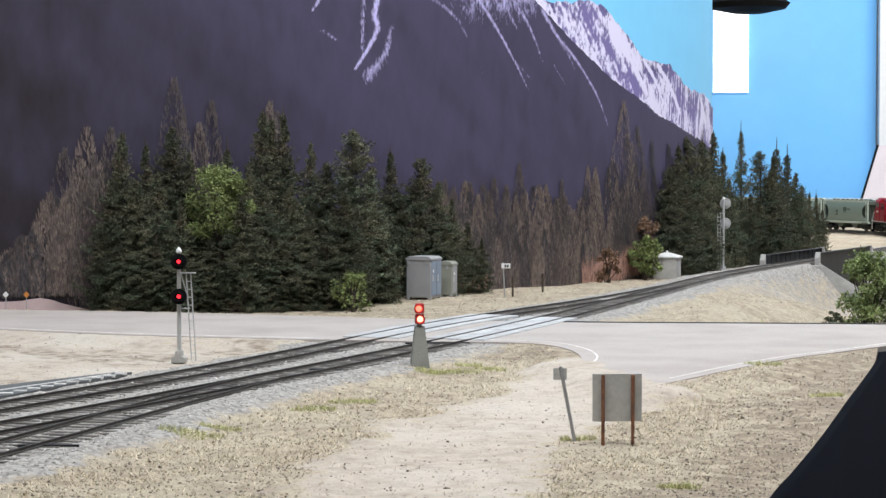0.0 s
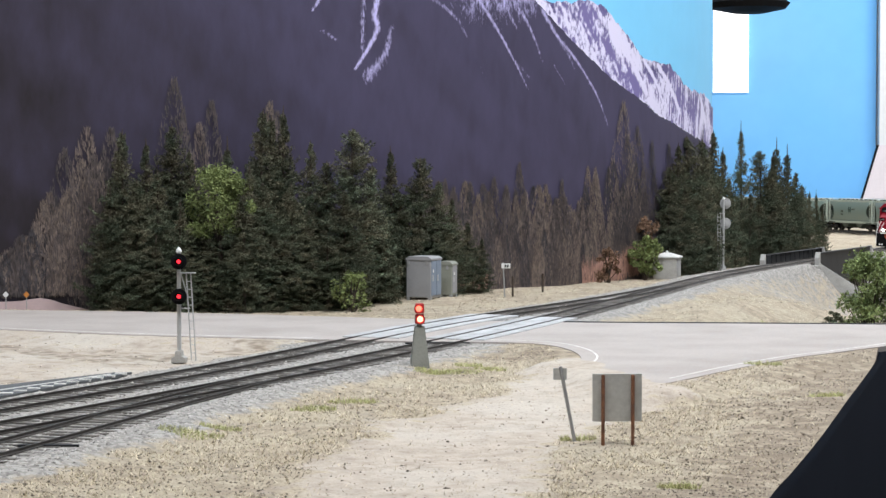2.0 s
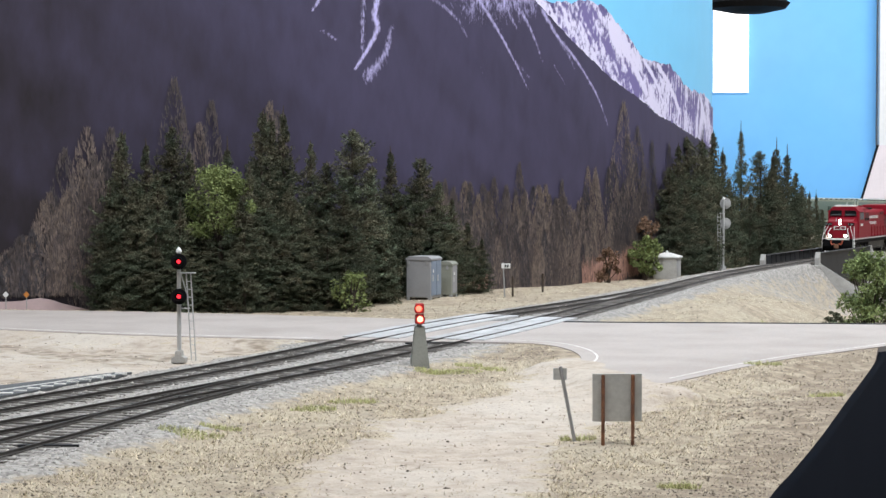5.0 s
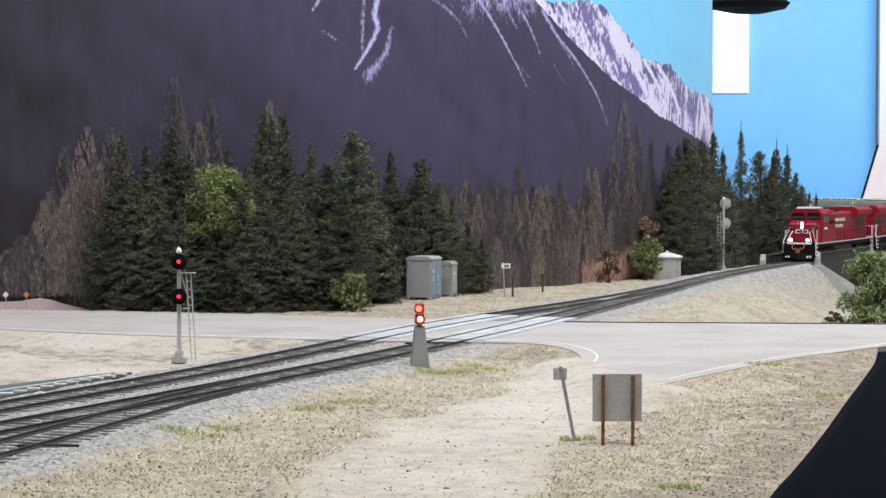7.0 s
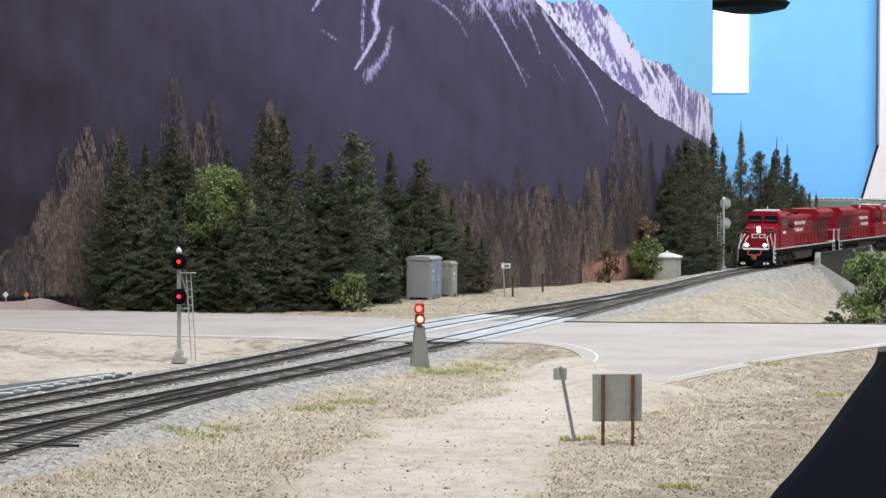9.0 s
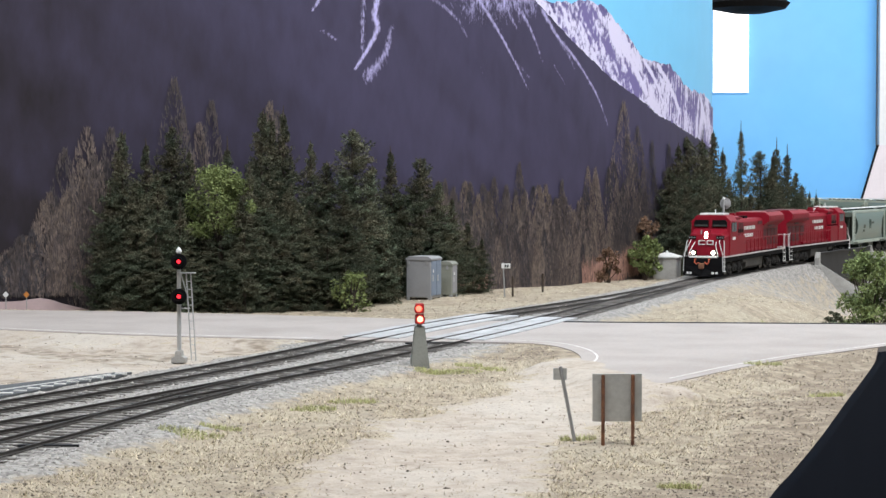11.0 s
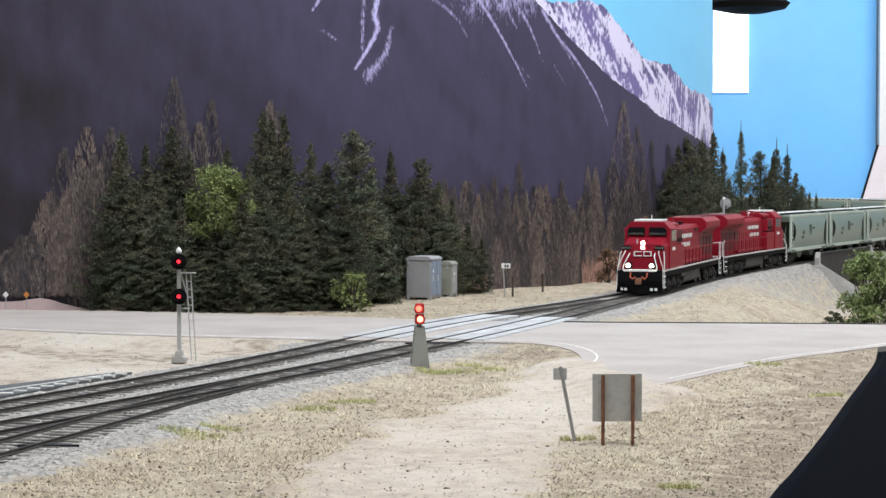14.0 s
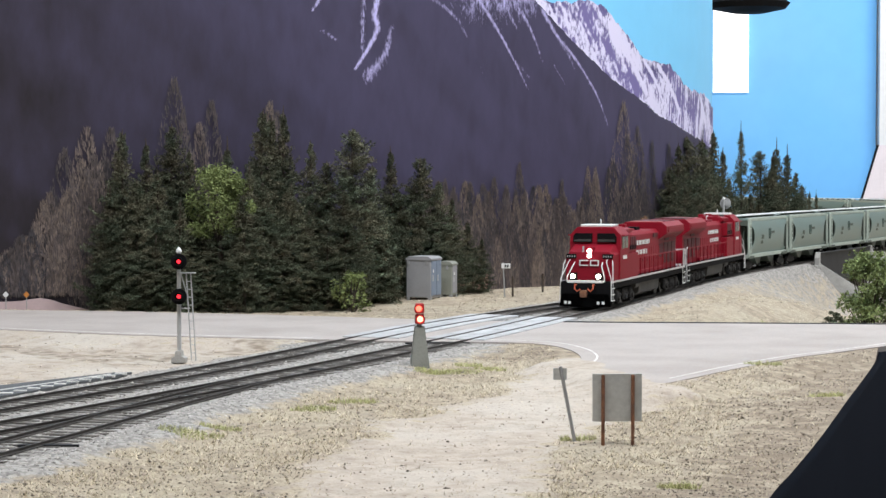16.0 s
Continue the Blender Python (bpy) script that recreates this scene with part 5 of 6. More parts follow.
def make_loco():
    e = empty("locomotive")
    # frame, deck edge stripe, pilots
    part("frame", box(-16.6, 16.6, -119, 119, 12.6, 16.8, 0.3), BLACK, e, "black underframe")
    for s in (-1, 1):
        part("sill_stripe", box(s * 16.9 - 0.35, s * 16.9 + 0.35, -119, 119, 16.5, 17.8, 0.1), STRIPE, e, "white sill stripe")
    part("deck", box(-16.4, 16.4, -120, 120, 16.8, 17.5), BLACK, e)
    for s in (-1, 1):
        pil = prism([(-16.5, 17), (16.5, 17), (16.5, 8), (12, 3.6), (-12, 3.6), (-16.5, 8)], "y", s * 119.5, s * 122, bevel=0.3)
        part("pilot", pil, BLACK, e, "black end pilot")
    bm = bmesh.new()
    for sx in (-1, 1):
        vs = [bm.verts.new(v) for v in ((0, 129.5, 1.2), (0, 127, 9.5), (sx * 15.5, 123.5, 9.8), (sx * 17.2, 122.6, 1.5))]
        bm.faces.new(vs if sx > 0 else vs[::-1])
    bmesh.ops.solidify(bm, geom=bm.faces[:], thickness=0.7)
    plow = part("snow_plow", bm, BLACK, e, "black snow plow blade")
    for x in (-12.5, -9.5, 9.5, 12.5):
        y = 129.5 - abs(x) / 17.2 * 6.6
        part("plow_mark", box(x - 0.9, x + 0.9, y - 1, y + 0.35, 3.0, 4.9, 0.1), WHITE, plow, "pale plow mark")
    for s in (-1, 1):
        cp = box(-1.3, 1.3, s * 122 - 1, s * 122 + 1, 8, 12, 0.3)
        box(-2.2, 2.2, s * 127.0 - 2.6, s * 127.0 + 1.8, 7.6, 12.2, 0.6, cp)
        box(-1.2, 1.2, s * 124 - 3, s * 124 + 2, 9, 11, 0.2, cp)
        part("coupler", cp, RUST, e, "rusty knuckle coupler")
        for x in (-6, 6):
            part("air_hose", tube([(x, s * 122, 15.5), (x, s * 125.2, 15.8), (x * 1.02, s * 126.2, 13), (x * 0.75, s * 126.0, 11.4), (x * 0.4, s * 125.4, 13)], 0.55, 6), HOSE, e, "orange-red air hose")
        part("pilot_cap", box(-12, 12, s * 120.4 - 1.7, s * 120.4 + 1.7, 16.6, 18.2, 0.25), WHITE, e, "white anticlimber lip")
    # nose
    nose = prism([(-16.6, 17.5), (-16.6, 35.4), (-13.8, 38.2), (13.8, 38.2), (16.6, 35.4), (16.6, 17.5)], "y", 95, 112.5)
    for v in nose.verts:
        if v.co.y > 110:
            v.co.x *= 0.95
            if v.co.z > 30:
                v.co.z -= 1.8
                v.co.y -= 2.0
        elif v.co.z > 37:
            v.co.z = 41.6
    bmesh.ops.bevel(nose, geom=nose.edges[:], offset=0.7, segments=2, affect="EDGES", profile=0.6)
    nose = part("nose", nose, RED, e)
    part("nose_door", box(-13.4, -8.2, 111.2, 112.9, 18.6, 31.5, 0.3), RED, nose)
    for z in (33.9, 37.1):
        part("headlight", lathe([(0.4, -1.2), (1.45, -1.0), (1.45, 0.2), (1.0, 0.6), (0.3, 0.7)], 14, (0, 111.6, z), "y"), LAMP_ON, nose, "lit white headlight")
    part("headlight_housing", box(-2.6, 2.6, 105.5, 111.0, 31.8, 39.6, 0.5), RED, nose)
    part("headlight_mast", box(4.2, 5.0, 108, 110.4, 33, 40.0, 0.2), DULLGREY, nose, "grey aerial beside the headlight")
    for s in (-1, 1):
        nb = part("number_board", box(s * 12.2 - 3.4, s * 12.2 + 3.4, 108.6, 111.9, 32.0, 35.0, 0.25), BLACK, nose, "black number board with pale bars")
        for k in range(4):
            x = s * 12.2 - 2.4 + 1.6 * k
            part("number_bar", box(x - 0.3, x + 0.3, 111.8, 112.05, 32.9, 34.1), DULLGREY, nb)
    # nose mark: two plain white outlines
    for x in (-3.6, 3.6):
        for b4 in ((x - 2.9, x + 2.9, 30.5, 31.1), (x - 2.9, x + 2.9, 27.4, 28.0), (x + 2.3, x + 2.9, 28.0, 30.5), (x - 2.9, x - 2.3, 28.0, 30.5))[:4 if x < 0 else 3]:
            part("nose_mark", box(b4[0], b4[1], 111.2, 112.75, b4[2], b4[3], 0.1), WHITE, nose)
    for s in (-1, 1):
        dl = lathe([(0.4, -1.4), (1.5, -1.2), (1.5, 0.3), (1.1, 0.7), (0.3, 0.8)], 14, (s * 8.6, 121.8, 20.9), "y")
        part("ditch_light", dl, DITCH_ON, e, "lit warm ditch light")
        part("ditch_light_bracket", box(s * 8.6 - 2.5, s * 8.6 + 2.5, 118.4, 120.6, 17.5, 23.2, 0.3), BLACK, e)
    # cab
    cab = prism([(-17.2, 17.5), (-17.2, 47.2), (-12.2, 52.4), (12.2, 52.4), (17.2, 47.2), (17.2, 17.5)], "y", 70, 98)
    for v in cab.verts:
        if v.co.y > 95 and v.co.z > 44:
            v.co.y -= 2.6
    bmesh.ops.bevel(cab, geom=cab.edges[:], offset=0.5, segments=2, affect="EDGES", profile=0.6)
    cab = part("cab", cab, RED, e)
    for s in (-1, 1):
        part("windscreen_surround", prism([(s * 1.8, 42.3), (s * 14.4, 42.3), (s * 14.5, 46.0), (s * 13.0, 48.2), (s * 1.8, 48.2)], "y", 95.2, 97.7), BLACK, cab, "black windscreen rubber")
        w = prism([(s * 2.3, 42.8), (s * 13.9, 42.8), (s * 13.9, 45.9), (s * 12.6, 47.7), (s * 2.3, 47.7)], "y", 95.4, 98.0)
        for v in w.verts:
            if v.co.z > 44:
                v.co.y -= 1.0
        part("windscreen", w, CABGLASS, cab, "dark windscreen pane")
        part("cab_window", box(s * 17.05 - 0.3, s * 17.05 + 0.3, 74, 82, 38.0, 46.0, 0.2), GLASSDARK, cab, "dark sliding side window")
        part("cab_window", box(s * 17.05 - 0.3, s * 17.05 + 0.3, 83, 91, 38.0, 46.0, 0.2), GLASSDARK, cab, "dark sliding side window")
        part("sunshade", box(s * 18.2 - 1.2, s * 18.2 + 1.2, 73, 92, 46.4, 47.0, 0.1), RED, cab)
        part("cab_number", box(s * 17.2 - 0.12, s * 17.2 + 0.12, 77, 88, 31.0, 33.4), WHITE, cab, "white number drawn as a bar")
        part("cab_door", box(s * 16.6 - 0.8, s * 16.6 + 0.8, 93, 97, 19, 37, 0.2), RED, cab)
    # the glare on top of the cab is painted in as white
    part("air_conditioner", box(-10.5, 10.5, 73, 93.5, 52.2, 53.9, 0.6), ROOFWHITE, cab, "rooftop air conditioner, roof glare put into its white")
    part("antenna", tube([(0, 80, 54), (0, 80, 57)], 0.4, 6), WHITE, cab)
    # equipment cabinet and long hood
    hood = prism([(-11.4, 17.5), (-11.4, 45.0), (-9.4, 47.6), (9.4, 47.6), (11.4, 45.0), (11.4, 17.5)], "y", -113, 70, bevel=0.5)
    hood = part("long_hood", hood, RED, e)
    for s in (-1, 1):
        part("equipment_cabinet", box(min(s * 11, s * 16.6), max(s * 11, s * 16.6), 40, 69.5, 17.6, 34.0, 0.5), RED, hood)
        part("equipment_cabinet", box(min(s * 11, s * 15.8), max(s * 11, s * 15.8), 44, 69.5, 35.2, 46.2, 0.5), RED, hood)
        for y in (47, 53, 59):
            part("intake_grille", box(s * 15.8 - 0.3, s * 15.8 + 0.3, y - 2.4, y + 2.4, 37, 45, 0.15), REDDARK, hood, "dark red intake grille")
        for k in range(12):
            y = -58 + k * 7.6
            part("hood_door", box(s * 11.5 - 0.35, s * 11.5 + 0.35, y - 3.4, y + 3.4, 19, 36.0, 0.15), RED, hood)
            if k % 2 == 0:
                part("door_latch", box(s * 11.95 - 0.15, s * 11.95 + 0.15, y + 2, y + 2.8, 26, 27.6), REDDARK, hood)
        for k in range(3):
            part("side_grille", box(s * 11.5 - 0.3, s * 11.5 + 0.3, -108 + k * 14, -96 + k * 14, 22, 37, 0.15), REDDARK, hood, "dark red side grille")
        # road name drawn as plain white bars
        for y0, n, z in ((-16, 8, 38.0), (-8, 7, 31.4)):
            for k in range(n):
                part("side_mark", box(s * 11.95 - 0.15, s * 11.95 + 0.15, y0 + k * 5.2, y0 + k * 5.2 + 2.2 + 1.2 * (k % 2), z, z + 3.2), ROOFWHITE, hood, "white road name drawn as plain blocks")
    rad = prism([(-11, 39.5), (-17.4, 44.2), (-17.4, 49.2), (-13.5, 52.4), (13.5, 52.4), (17.4, 49.2), (17.4, 44.2), (11, 39.5)], "y", -113, -50, bevel=0.3)
    rad = part("radiator", rad, RED, e, "flared red radiator housing")
    for s in (-1, 1):
        part("radiator_screen", box(s * 17.2 - 0.5, s * 17.2 + 0.5, -110, -56, 45.0, 48.4, 0.2), RED, rad)
    part("radiator_fan_grille", box(-12, 12, -108, -70, 52.2, 53.0, 0.2), REDDARK, rad)
    # paler red patch on top of the radiator housing
    part("roof_patch", box(-11, 11, -66, -54, 52.2, 52.9, 0.2), PINKROOF, rad)
    part("dynamic_brake", prism([(-9, 47), (-12.6, 47.5), (-12.6, 50), (-8, 51.4), (8, 51.4), (12.6, 50), (12.6, 47.5), (9, 47)], "y", 42, 66, bevel=0.4), RED, hood)
    part("exhaust_stack", box(-4, 4, -20, -8, 47.4, 49.8, 0.4), BLACK, hood)
    part("roof_vent", box(-6, 6, 6, 30, 47.4, 49.2, 0.4), RED, hood)
    for x, y0, y1, zt in ((-7, 44, 50, 53.2), (5, 47, 53, 52.8), (-3, 54, 60, 53.4), (7, 57, 63, 52.6)):
        part("roof_equipment", box(x - 2.4, x + 2.4, y0, y1, 51.0, zt, 0.4), RED if x < 6 else TANK, hood)
    for s in (-1, 1):
        for y in (61, 54, 47):
            part("intake_opening", box(s * 16.05 - 0.15, s * 16.05 + 0.15, y - 2.2, y + 2.2, 36.4, 39.4, 0.1), BLACK, hood, "dark intake opening")
        # dark red plates on the hood side, the shade of its gaps painted in
        for y0, y1, z0, z1 in ((-64, -50, 27, 36.5), (-84, -70, 38.5, 41.5), (-44, -30, 42, 45)):
            part("hood_recess", box(s * 11.7 - 0.3, s * 11.7 + 0.3, y0, y1, z0, z1, 0.15), REDDARK, hood, "dark red louvre, its shade put into the colour")
        part("walkway_duct", box(min(s * 11.4, s * 14.0), max(s * 11.4, s * 14.0), -60, 40, 18, 20.6, 0.4), RED, hood)
    part("horn", tube([(0, 34, 48), (0, 34, 51.6), (0, 39, 52)], 0.7, 6), ROOFWHITE, hood)
    # tank, trucks, wheels
    tank = prism([(-10, 3.2), (-14.6, 5.5), (-15.4, 13.0), (15.4, 13.0), (14.6, 5.5), (10, 3.2)], "y", -34, 30, bevel=0.6)
    part("fuel_tank", tank, TANK, e, "dusty grey fuel tank")
    for s in (-1, 1):
        part("air_reservoir", tube([(s * 14, 32, 11.5), (s * 14, 46, 11.5)], 2.3, 10), TANK, e)
    wheels = []
    for yc in (-76, 76):
        loco_truck(e, yc)
        for dy in (-20, 0, 20):
            wheelset(e, yc + dy)
    # railings and steps
    for s in (-1, 1):
        bm = bmesh.new()
        tube([(s * 16.2, y, 30.0) for y in np.linspace(-114, 66, 9)], 0.35, 5, bm)
        part("handrail", bm, RED, e)
        for y in np.linspace(-112, 60, 13):
            part("stanchion", tube([(s * 16.2, y, 17.5), (s * 16.2, y, 30.0)], 0.33, 5), RED, e)
        for f in (-1, 1):
            y0 = f * 121
            if f > 0:
                st = tube([(s * 12.4, 113.5, 31.5), (s * 12.8, 116.5, 29.5), (s * 16.8, 120.4, 19.5), (s * 17.2, 121.2, 5)], 0.3, 6)
                tube([(s * 15.8, 112.5, 31.0), (s * 16.4, 114, 29.0), (s * 17.2, 117, 19), (s * 17.3, 117, 5)], 0.3, 6, st)
            else:
                st = tube([(s * 16.6, y0 + 3, 31), (s * 16.6, y0 + 0.5, 29.5), (s * 16.6, y0, 18), (s * 17.0, y0, 4.5)], 0.32, 6)
                tube([(s * 16.9, y0 + 9, 17.5), (s * 16.9, y0 + 9, 4.5), (s * 16.9, y0, 4.5)], 0.35, 5, st)
            part("grab_rail", st, WHITE, e, "white grab rail")
            part("step_well", box(s * 15 - 2.2, s * 15 + 2.2, y0 - f * 5 - 3.6, y0 - f * 5 + 3.6, 3.6, 16.4, 0.3), BLACK, e)
            for z in (5, 9, 13):
                part("step_edge", box(s * 17.2 - 0.35, s * 17.2 + 0.35, y0 - f * 5 - 3.4, y0 - f * 5 + 3.4, z - 0.3, z + 0.4), WHITE, e)
    for s in (-1, 1):
        er = tube([(s * 3.0, -121, 17.5), (s * 3.0, -121, 29.5), (s * 15.6, -121, 29.5), (s * 15.6, -121, 17.5)], 0.45, 6)
        part("end_railing", er, WHITE, e, "white end railing")
        part("end_railing", tube([(s * 12.6, 121, 17.6), (s * 12.4, 121, 20.5), (s * 9.6, 117, 27.5), (s * 9.4, 113, 29.5)], 0.38, 6), WHITE, e, "white end railing")
    return e


def make_hopper():
    e = empty("hopper_car")
    H = HOPPER / 2
    # roof-to-floor shell with the long sloping ends, its shade put into the darker sage
    shell = bmesh.new()
    prof = [(-12.6, 15.0), (-15.8, 26), (-15.6, 41), (-15.4, 45.2), (-12.0, 47.4), (0, 48.6), (12.0, 47.4), (15.4, 45.2), (15.6, 41), (15.8, 26), (12.6, 15.0)]
    rows = []
    for y, lim in ((-H + 24, 43.0), (-H + 40, 0), (H - 40, 0), (H - 24, 43.0)):
        rows.append([shell.verts.new((x, y, max(z, lim))) for x, z in prof])
    for a, b in zip(rows, rows[1:]):
        for k in range(len(prof)):
            shell.faces.new((a[k], a[(k + 1) % len(prof)], b[(k + 1) % len(prof)], b[k]))
    shell.faces.new(rows[0])
    shell.faces.new(rows[-1][::-1])
    bmesh.ops.recalc_face_normals(shell, faces=shell.faces[:])
    part("shell", shell, SAGEDARK, e, "sage green hopper shell with sloping ends, shade put into its colour")
    for s in (-1, 1):
        # side sheet with an oval bite at either end
        end = H - 8.5
        bm = bmesh.new()
        rows = []
        for z in np.concatenate([np.linspace(14.8, 17, 3), np.linspace(18, 42, 16), np.linspace(42.8, 47.6, 6)]):
            bite = 15.0 * math.sqrt(max(0.0, 1 - ((z - 30) / 11.8) ** 2))
            x = 17.6 - 0.0115 * (z - 33) ** 2 - max(0.0, z - 43) ** 2 * 0.05
            rows.append([bm.verts.new((s * (x - o), y, z)) for o, y in ((0, -end + bite), (0, end - bite), (0.5, end - bite), (0.5, -end + bite))])
        for p, q in zip(rows, rows[1:]):
            for k in range(4):
                bm.faces.new((p[k], p[(k + 1) % 4], q[(k + 1) % 4], q[k]))
        bm.faces.new(rows[0])
        bm.faces.new(rows[-1][::-1])
        bmesh.ops.recalc_face_normals(bm, faces=bm.faces[:])
        side = part("side_sheet", bm, SAGE, e, "curved sage green side sheet")
        part("side_sill", box(s * 14.6 - 1.2, s * 14.6 + 1.2, -H + 5, H - 5, 12.2, 15.4, 0.3), PALESAGE, e, "pale side sill")
        part("roof_rail", box(s * 15.3 - 0.6, s * 15.3 + 0.6, -H + 6, H - 6, 45.4, 48.2, 0.3), PALESAGE, e, "pale roof side rail")
        for k in (-1.7, 1.7):
            part("wheat_mark", prism([(k * 1.5 - 1.6, 37.5), (k * 1.5 - 2.0, 32.5), (k * 1.5, 28.0), (k * 1.5 + 2.0, 32.5), (k * 1.5 + 1.6, 37.5)], "x", s * 17.2, s * 17.75), LOGODARK, side, "dark leaf-shaped mark")
        part("name_bar", box(s * 17.45 - 0.2, s * 17.45 + 0.2, 6 if s > 0 else -18, 18 if s > 0 else -6, 32.8, 35.0), SAGEDARK, side, "faint lettering drawn as a bar")
        part("data_bar", box(s * 17.3 - 0.35, s * 17.3 + 0.35, -30 if s > 0 else 22, -22 if s > 0 else 30, 28.6, 32.4), SAGEDARK, side, "faint lettering drawn as a bar")
        part("data_bar", box(s * 16.9 - 0.35, s * 16.9 + 0.35, -31 if s > 0 else 24, -24 if s > 0 else 31, 24.4, 27.0), SAGEDARK, side, "faint lettering drawn as a bar")
        for f in (-1, 1):
            y = f * (H - 6)
            part("corner_post", box(s * 16.4 - 0.8, s * 16.4 + 0.8, y - 0.9, y + 0.9, 13, 47, 0.2), PALESAGE, e)
            lad = bmesh.new()
            for dy in (1.6, 6.4):
                tube([(s * 17.2, y - f * dy, 15), (s * 17.2, y - f * dy, 47)], 0.35, 5, lad)
            for z in np.arange(18, 46, 4.2):
                tube([(s * 17.2, y - f * 1.6, z), (s * 17.2, y - f * 6.4, z)], 0.32, 5, lad)
            part("ladder", lad, PALESAGE, e, "pale side ladder")
    for f in (-1, 1):
        y = f * (H - 6)
        # roof extension added to darken the space behind the oval bites
        part("roof_end", box(-15.6, 15.6, min(f * (H - 24), y), max(f * (H - 24), y), 46.0, 47.6, 0.3), SAGE, e)
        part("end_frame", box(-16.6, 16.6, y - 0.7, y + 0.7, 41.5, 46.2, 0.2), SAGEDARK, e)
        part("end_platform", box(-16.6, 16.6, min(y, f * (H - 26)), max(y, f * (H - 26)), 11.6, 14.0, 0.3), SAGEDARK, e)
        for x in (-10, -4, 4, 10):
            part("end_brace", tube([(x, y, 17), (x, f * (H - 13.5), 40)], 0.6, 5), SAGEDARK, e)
        cp = box(-1.2, 1.2, f * (H - 4) - 4.5, f * (H - 4) + 3.0, 8.4, 11.4, 0.3)
        part("coupler", cp, RUST, e, "rusty knuckle coupler")
    # roof: running boards and hatches
    for x in (-4.6, 4.6):
        part("running_board", box(x - 1.9, x + 1.9, -H + 5, H - 5, 49.6, 50.4, 0.15), ROOFWHITE, e, "pale roof running board")
        for k in range(9):
            part("board_bracket", box(x - 1.9, x + 1.9, -60 + k * 15 - 0.5, -60 + k * 15 + 0.5, 47.8, 49.6), SAGEDARK, e)
    for k in range(5):
        part("roof_hatch", box(-2.4, 2.4, -54 + k * 27 - 9.5, -54 + k * 27 + 9.5, 48.2, 49.8, 0.5), ROOFWHITE, e)
    for k in (-1, 1):
        y = k * 24
        bay = prism([(y - 17, 15.2), (y - 5, 6.0), (y + 5, 6.0), (y + 17, 15.2)], "x", -12.5, 12.5, bevel=0.4)
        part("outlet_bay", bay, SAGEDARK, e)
        part("outlet_gate", box(-10, 10, y - 5.5, y + 5.5, 4.3, 6.0, 0.3), TRUCKGREY, e)
    part("centre_sill", box(-2.5, 2.5, -H + 4, H - 4, 12.0, 14.8, 0.3), TRUCKGREY, e)
    for yc in (-H + 19, H - 19):
        bm = bmesh.new()
        for s in (-1, 1):
            fr = [(yc - 13, 6.8), (yc - 13, 4.0), (yc - 6, 3.6), (yc - 4, 2.4), (yc + 4, 2.4), (yc + 6, 3.6), (yc + 13, 4.0), (yc + 13, 6.8), (yc + 5, 9.4), (yc - 5, 9.4)]
            prism(fr, "x", s * 12.2 - 1.1, s * 12.2 + 1.1, bm, 0.3)
        box(-12, 12, yc - 3, yc + 3, 5.5, 12.2, 0.4, bm)
        part("truck", bm, TRUCKGREY, e, "dusty black two-axle truck")
        for dy in (-10, 10):
            wheelset(e, yc + dy, 5.2)
    return e


LOCO, HOPPER = 258.0, 158.0
TRAIN, TRAIN_AT, TRAIN_LEN = [], [], []
at = 0.0
lead = tagged(make_loco(), "red diesel locomotive with white railings and lit headlights", "locomotive", "locomotives of the train")
second = copy_thing(lead, Matrix())
tagged(second, "red diesel locomotive running cab backwards behind the leading one", "locomotive", "locomotives of the train")
for o in second.children_recursive:
    if o.name.startswith(("headlight", "ditch_light")) and "housing" not in o.name and "bracket" not in o.name:
        o.data = o.data.copy()
        o.data.materials[0] = LAMP_OFF
        o["label"] = "unlit lamp lens"
first_car = tagged(make_hopper(), "sage green covered grain hopper car with pale roof walks", "hopper car", "hopper cars of the train")
for k in range(17):
    L = LOCO if k < 2 else HOPPER
    TRAIN.append(lead if k == 0 else second if k == 1 else first_car if k == 2 else copy_thing(first_car, Matrix()))
    TRAIN_AT.append(at + L / 2 - 5)
    TRAIN_LEN.append(L)
    at += L

# how far the train's front has still to run, in mm, by seconds
FRONT_T = (0, 1, 2.5, 4, 5.2, 6.5, 8, 9, 10.2, 11.5, 12.5, 13.5, 14.5, 15.5, 16)
FRONT_S = (1357, 1269, 1139, 1009, 917, 820, 704, 617, 498, 374, 282, 207, 131, 49, 10)


def train_pose(t, k):
    s = float(np.interp(t, FRONT_T, FRONT_S)) + TRAIN_AT[k]
    L = TRAIN_LEN[k] * 0.32
    x1, y1, _ = on_line(s - L)
    x2, y2, _ = on_line(s + L)
    a = math.degrees(math.atan2(x2 - x1, y2 - y1))
    return pose((x1 + x2) / 2 * MM, (y1 + y2) / 2 * MM, 0, 0, 0, (0 if k == 1 else 180) - a)


# ---------------------------------------------------------------- scatter: stones, dry grass, green tufts
def scatter_mesh(name, verts, faces, mat, label, category, parent=None):
    me = bpy.data.meshes.new(name)
    me.from_pydata((np.asarray(verts) * MM).tolist(), [], faces)
    me.materials.append(mat)
    return tagged(new(name, me), label, category, kind="stuff")


def in_layout(x, y):
    return x < np.interp(y, EDGE[:, 1], EDGE[:, 0]) - 2


def on_road(x, y):
    back = np.interp(x, ROAD_BACK[:, 0], ROAD_BACK[:, 1])
    curb = ROAD_CURB[::-1]
    front = np.where(x < 62, np.interp(x, curb[:-9, 0], curb[:-9, 1]), np.interp(x, ROAD_TURN[::-1, 0], ROAD_TURN[::-1, 1]))
    front = np.where((x > 55) & (x < 90), 812, front)
    return (y < back + 1) & (y > front - 1)


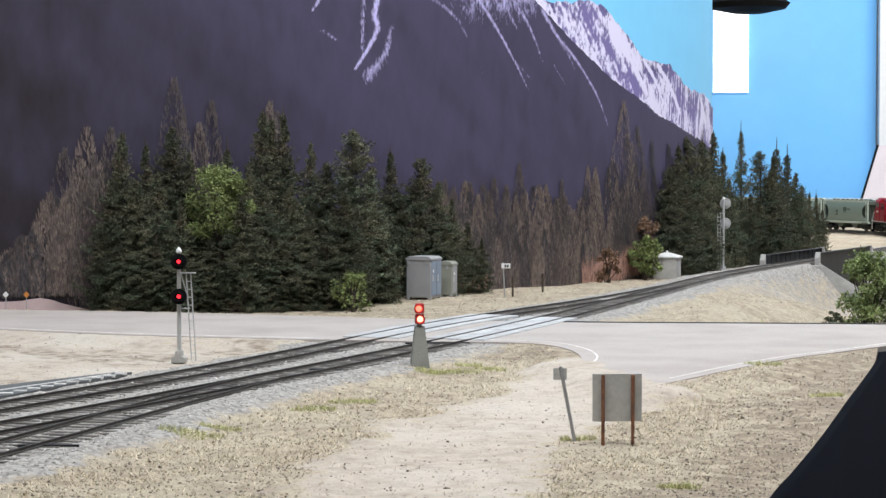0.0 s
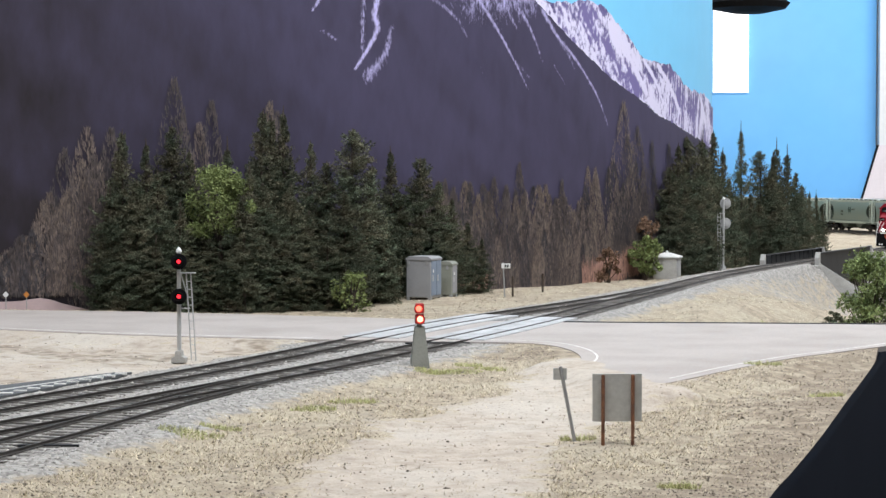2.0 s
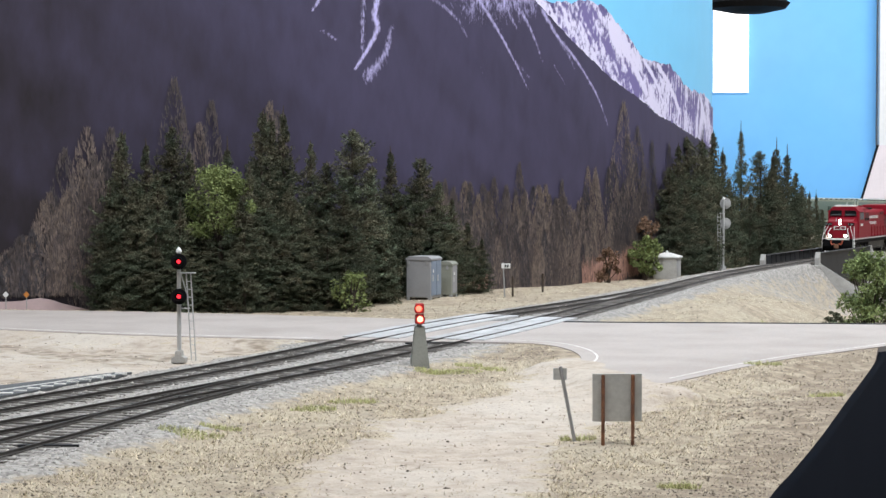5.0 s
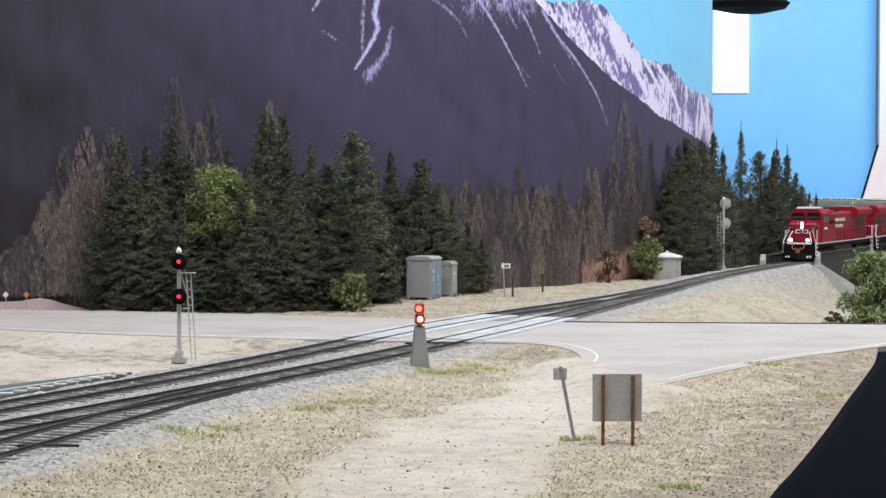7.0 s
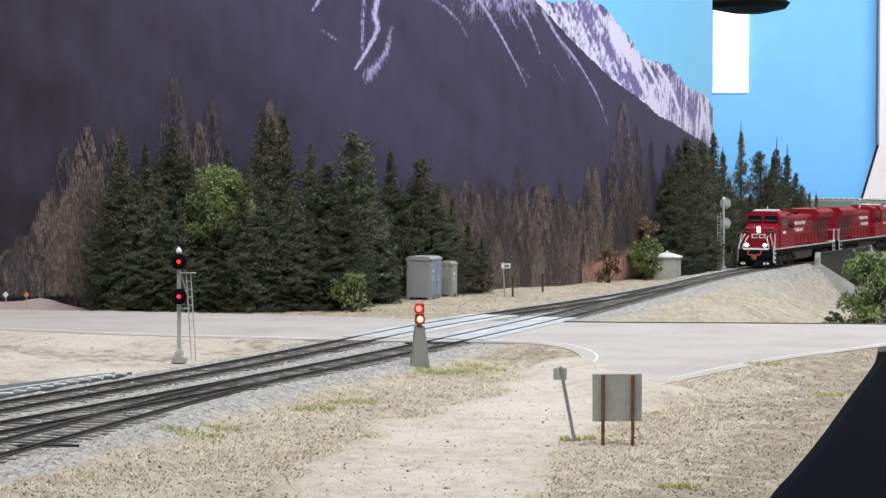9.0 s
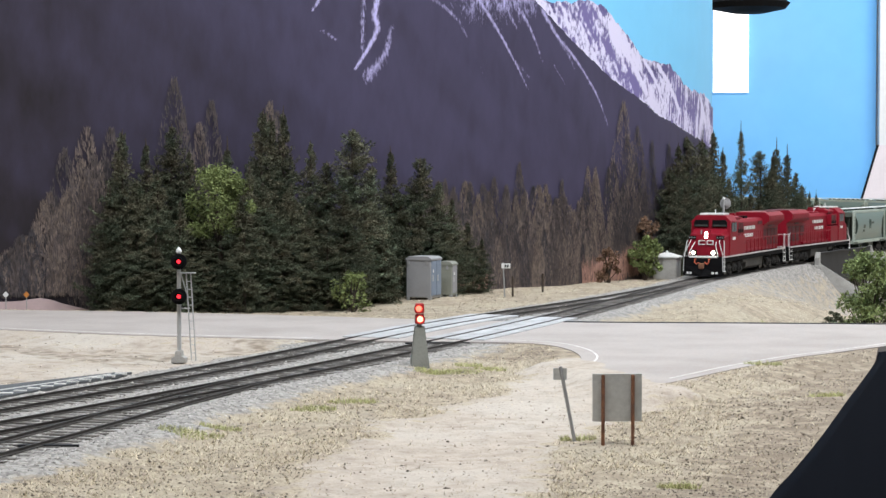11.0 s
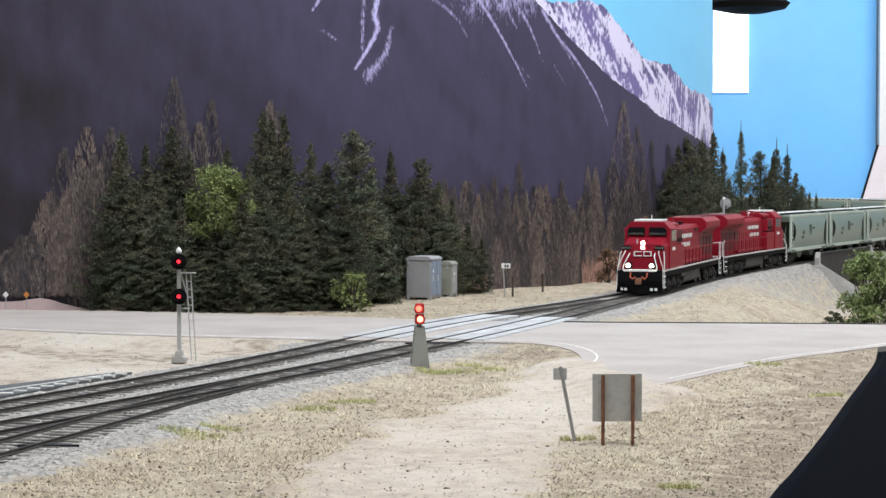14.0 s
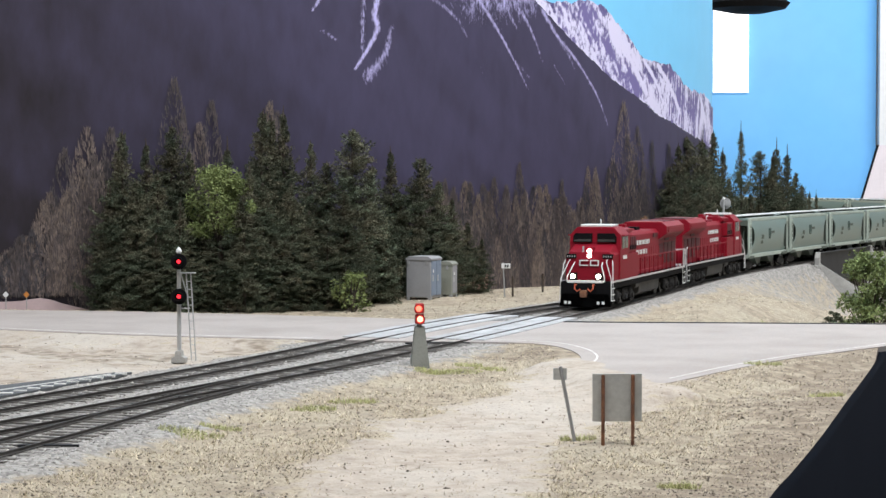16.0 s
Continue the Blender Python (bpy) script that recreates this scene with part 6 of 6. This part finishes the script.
def spots(n, seed, y0=410, y1=1800):
    """Random places on the layout, denser near the aisle."""
    rng = np.random.RandomState(seed)
    y = y0 * (y1 / y0) ** rng.rand(n)
    x = (rng.rand(n) * 2 - 1) * (y * 0.242 + 10)
    keep = in_layout(x, y) & ~on_road(x, y)
    return x[keep], y[keep]


OCTA = np.array([(1, 0, 0), (0, 1, 0), (-1, 0, 0), (0, -1, 0), (0, 0, 1), (0, 0, -1)], float)
OCTA_F = [(0, 1, 4), (1, 2, 4), (2, 3, 4), (3, 0, 4), (1, 0, 5), (2, 1, 5), (3, 2, 5), (0, 3, 5)]


def stones(x, y, size, lift, seed):
    rng = np.random.RandomState(seed)
    z = ground_fields(x, y)[0]
    verts, faces = [], []
    for i in range(len(x)):
        r = size * min(2.6, rng.lognormal(-0.1, 0.42))
        a = rng.rand() * 6.28
        p = OCTA * (r * rng.uniform(0.6, 1.2, (6, 1))) * (1, 0.8, 0.6)
        q = np.stack([p[:, 0] * math.cos(a) - p[:, 1] * math.sin(a) + x[i], p[:, 0] * math.sin(a) + p[:, 1] * math.cos(a) + y[i], p[:, 2] + z[i] + lift], 1)
        k = len(verts)
        verts += q.tolist()
        faces += [(u + k, v + k, w + k) for u, v, w in OCTA_F]
    return verts, faces


STONE = material("ballast_stone", (0.385, 0.362, 0.336), 0.9, 0, 0.15, 1, 0.1, 10, 0.0, island=0.75, spec=0.2)
CLOD = material("dark_soil_clods", (0.24, 0.20, 0.165), 0.95, 0, 0.2, 1, 0.2, 10, 0.0, island=0.85, spec=0.1)
STRAW = material("dry_straw_grass", (0.63, 0.555, 0.42), 0.9, 0, 0.1, 1, 0.2, 30, 0.0, (0.44, 0.37, 0.26), island=0.55, spec=0.1)
GREENGRASS = material("fresh_grass", (0.52, 0.53, 0.27), 0.9, 0, 0.1, 1, 0.2, 20, 0.0, island=0.35, spec=0.1)

x, y = spots(150000, 5)
z, bal, dirt, soil = ground_fields(x, y)
rng = np.random.RandomState(8)
m = (rng.rand(len(x)) < np.clip(bal * 1.1 - 0.1, 0, 0.75))
scatter_mesh("ballast_stones", *stones(x[m], y[m], 0.4, 0.0, 2), STONE, "grey crushed stone ballast along the tracks", "ballast")
x, y = spots(110000, 6)
z, bal, dirt, soil = ground_fields(x, y)
m = (bal < 0.4) & (rng.rand(len(x)) < np.where(dirt > 0.5, 0.05, 0.34 + 0.3 * soil))
scatter_mesh("soil_clods", *stones(x[m], y[m], 0.36, 0.1, 3), CLOD, "dark crumbs of soil and gravel on the ground", "soil")


def blades(x, y, tall, seed, lean=0.8):
    rng = np.random.RandomState(seed)
    z = ground_fields(x, y)[0] - 0.2
    verts, faces = [], []
    for i in range(len(x)):
        a, h = rng.rand() * 6.283, tall * rng.uniform(0.5, 1.3)
        l = rng.uniform(0.1, lean) * h
        b = rng.rand() * 6.283
        w = 0.2
        ux, uy = math.cos(a) * w, math.sin(a) * w
        k = len(verts)
        verts += [(x[i] - ux, y[i] - uy, z[i]), (x[i] + ux, y[i] + uy, z[i]), (x[i] + math.cos(b) * l, y[i] + math.sin(b) * l, z[i] + h)]
        faces.append((k, k + 1, k + 2))
    return verts, faces


x, y = spots(260000, 7)
z, bal, dirt, soil = ground_fields(x, y)
cover = np.clip(0.52 + 0.6 * rumple(x, y, 28, 31) + 0.7 * rumple(x, y, 7, 32), 0.03, 1)
m = (bal < 0.35) & (rng.rand(len(x)) < np.where(dirt > 0.45, 0.03, cover * (1 - 0.75 * soil)))
scatter_mesh("dry_grass", *blades(x[m], y[m], 1.1, 4, 1.8), STRAW, "short dry straw-coloured grass over the ground", "grass")

TUFTS = [(-88, 682, 9), (-50, 756.4, 7), (-36, 783.7, 8), (3, 902.7, 12), (22, 917.6, 6), (12, 932.5, 5), (69, 572.9, 5), (148, 905.2, 7), (158, 806, 6), (-6, 895.3, 6), (200, 1252.4, 9), (243, 1289.6, 9), (232, 1351.6, 10), (46, 670.8, 5), (-80, 701.8, 6)]
gx, gy = [], []
for cx, cy, r in TUFTS:
    n = int(40 * r)
    a, d = rng.rand(n) * 6.283, np.sqrt(rng.rand(n)) * r
    gx.append(cx + d * np.cos(a) * 1.3)
    gy.append(cy + d * np.sin(a) * 0.8)
gx, gy = np.concatenate(gx), np.concatenate(gy)
scatter_mesh("green_grass_tufts", *blades(gx, gy, 1.9, 9, 1.1), GREENGRASS, "small tufts of fresh green grass", "grass")


# ---------------------------------------------------------------- everything that moves
def motions():
    for k, ob in enumerate(TRAIN):
        walk(ob, [(i * 0.5, train_pose(i * 0.5, k)) for i in range(33)])
    # the wheels of the locomotives and the first hoppers roll with the train
    times = [i / 15 for i in range(241)]
    run = [FRONT_S[0] - float(np.interp(t, FRONT_T, FRONT_S)) for t in times]
    for k, ob in enumerate(TRAIN[:5]):
        way = 1 if k == 1 else -1
        for w in ob.children:
            if w.name.startswith("wheelset"):
                x, y, z = w.location
                r = z / MM
                walk(w, [(t, pose(x, y, z, way * math.degrees(d / r))) for t, d in zip(times, run)])


motions()
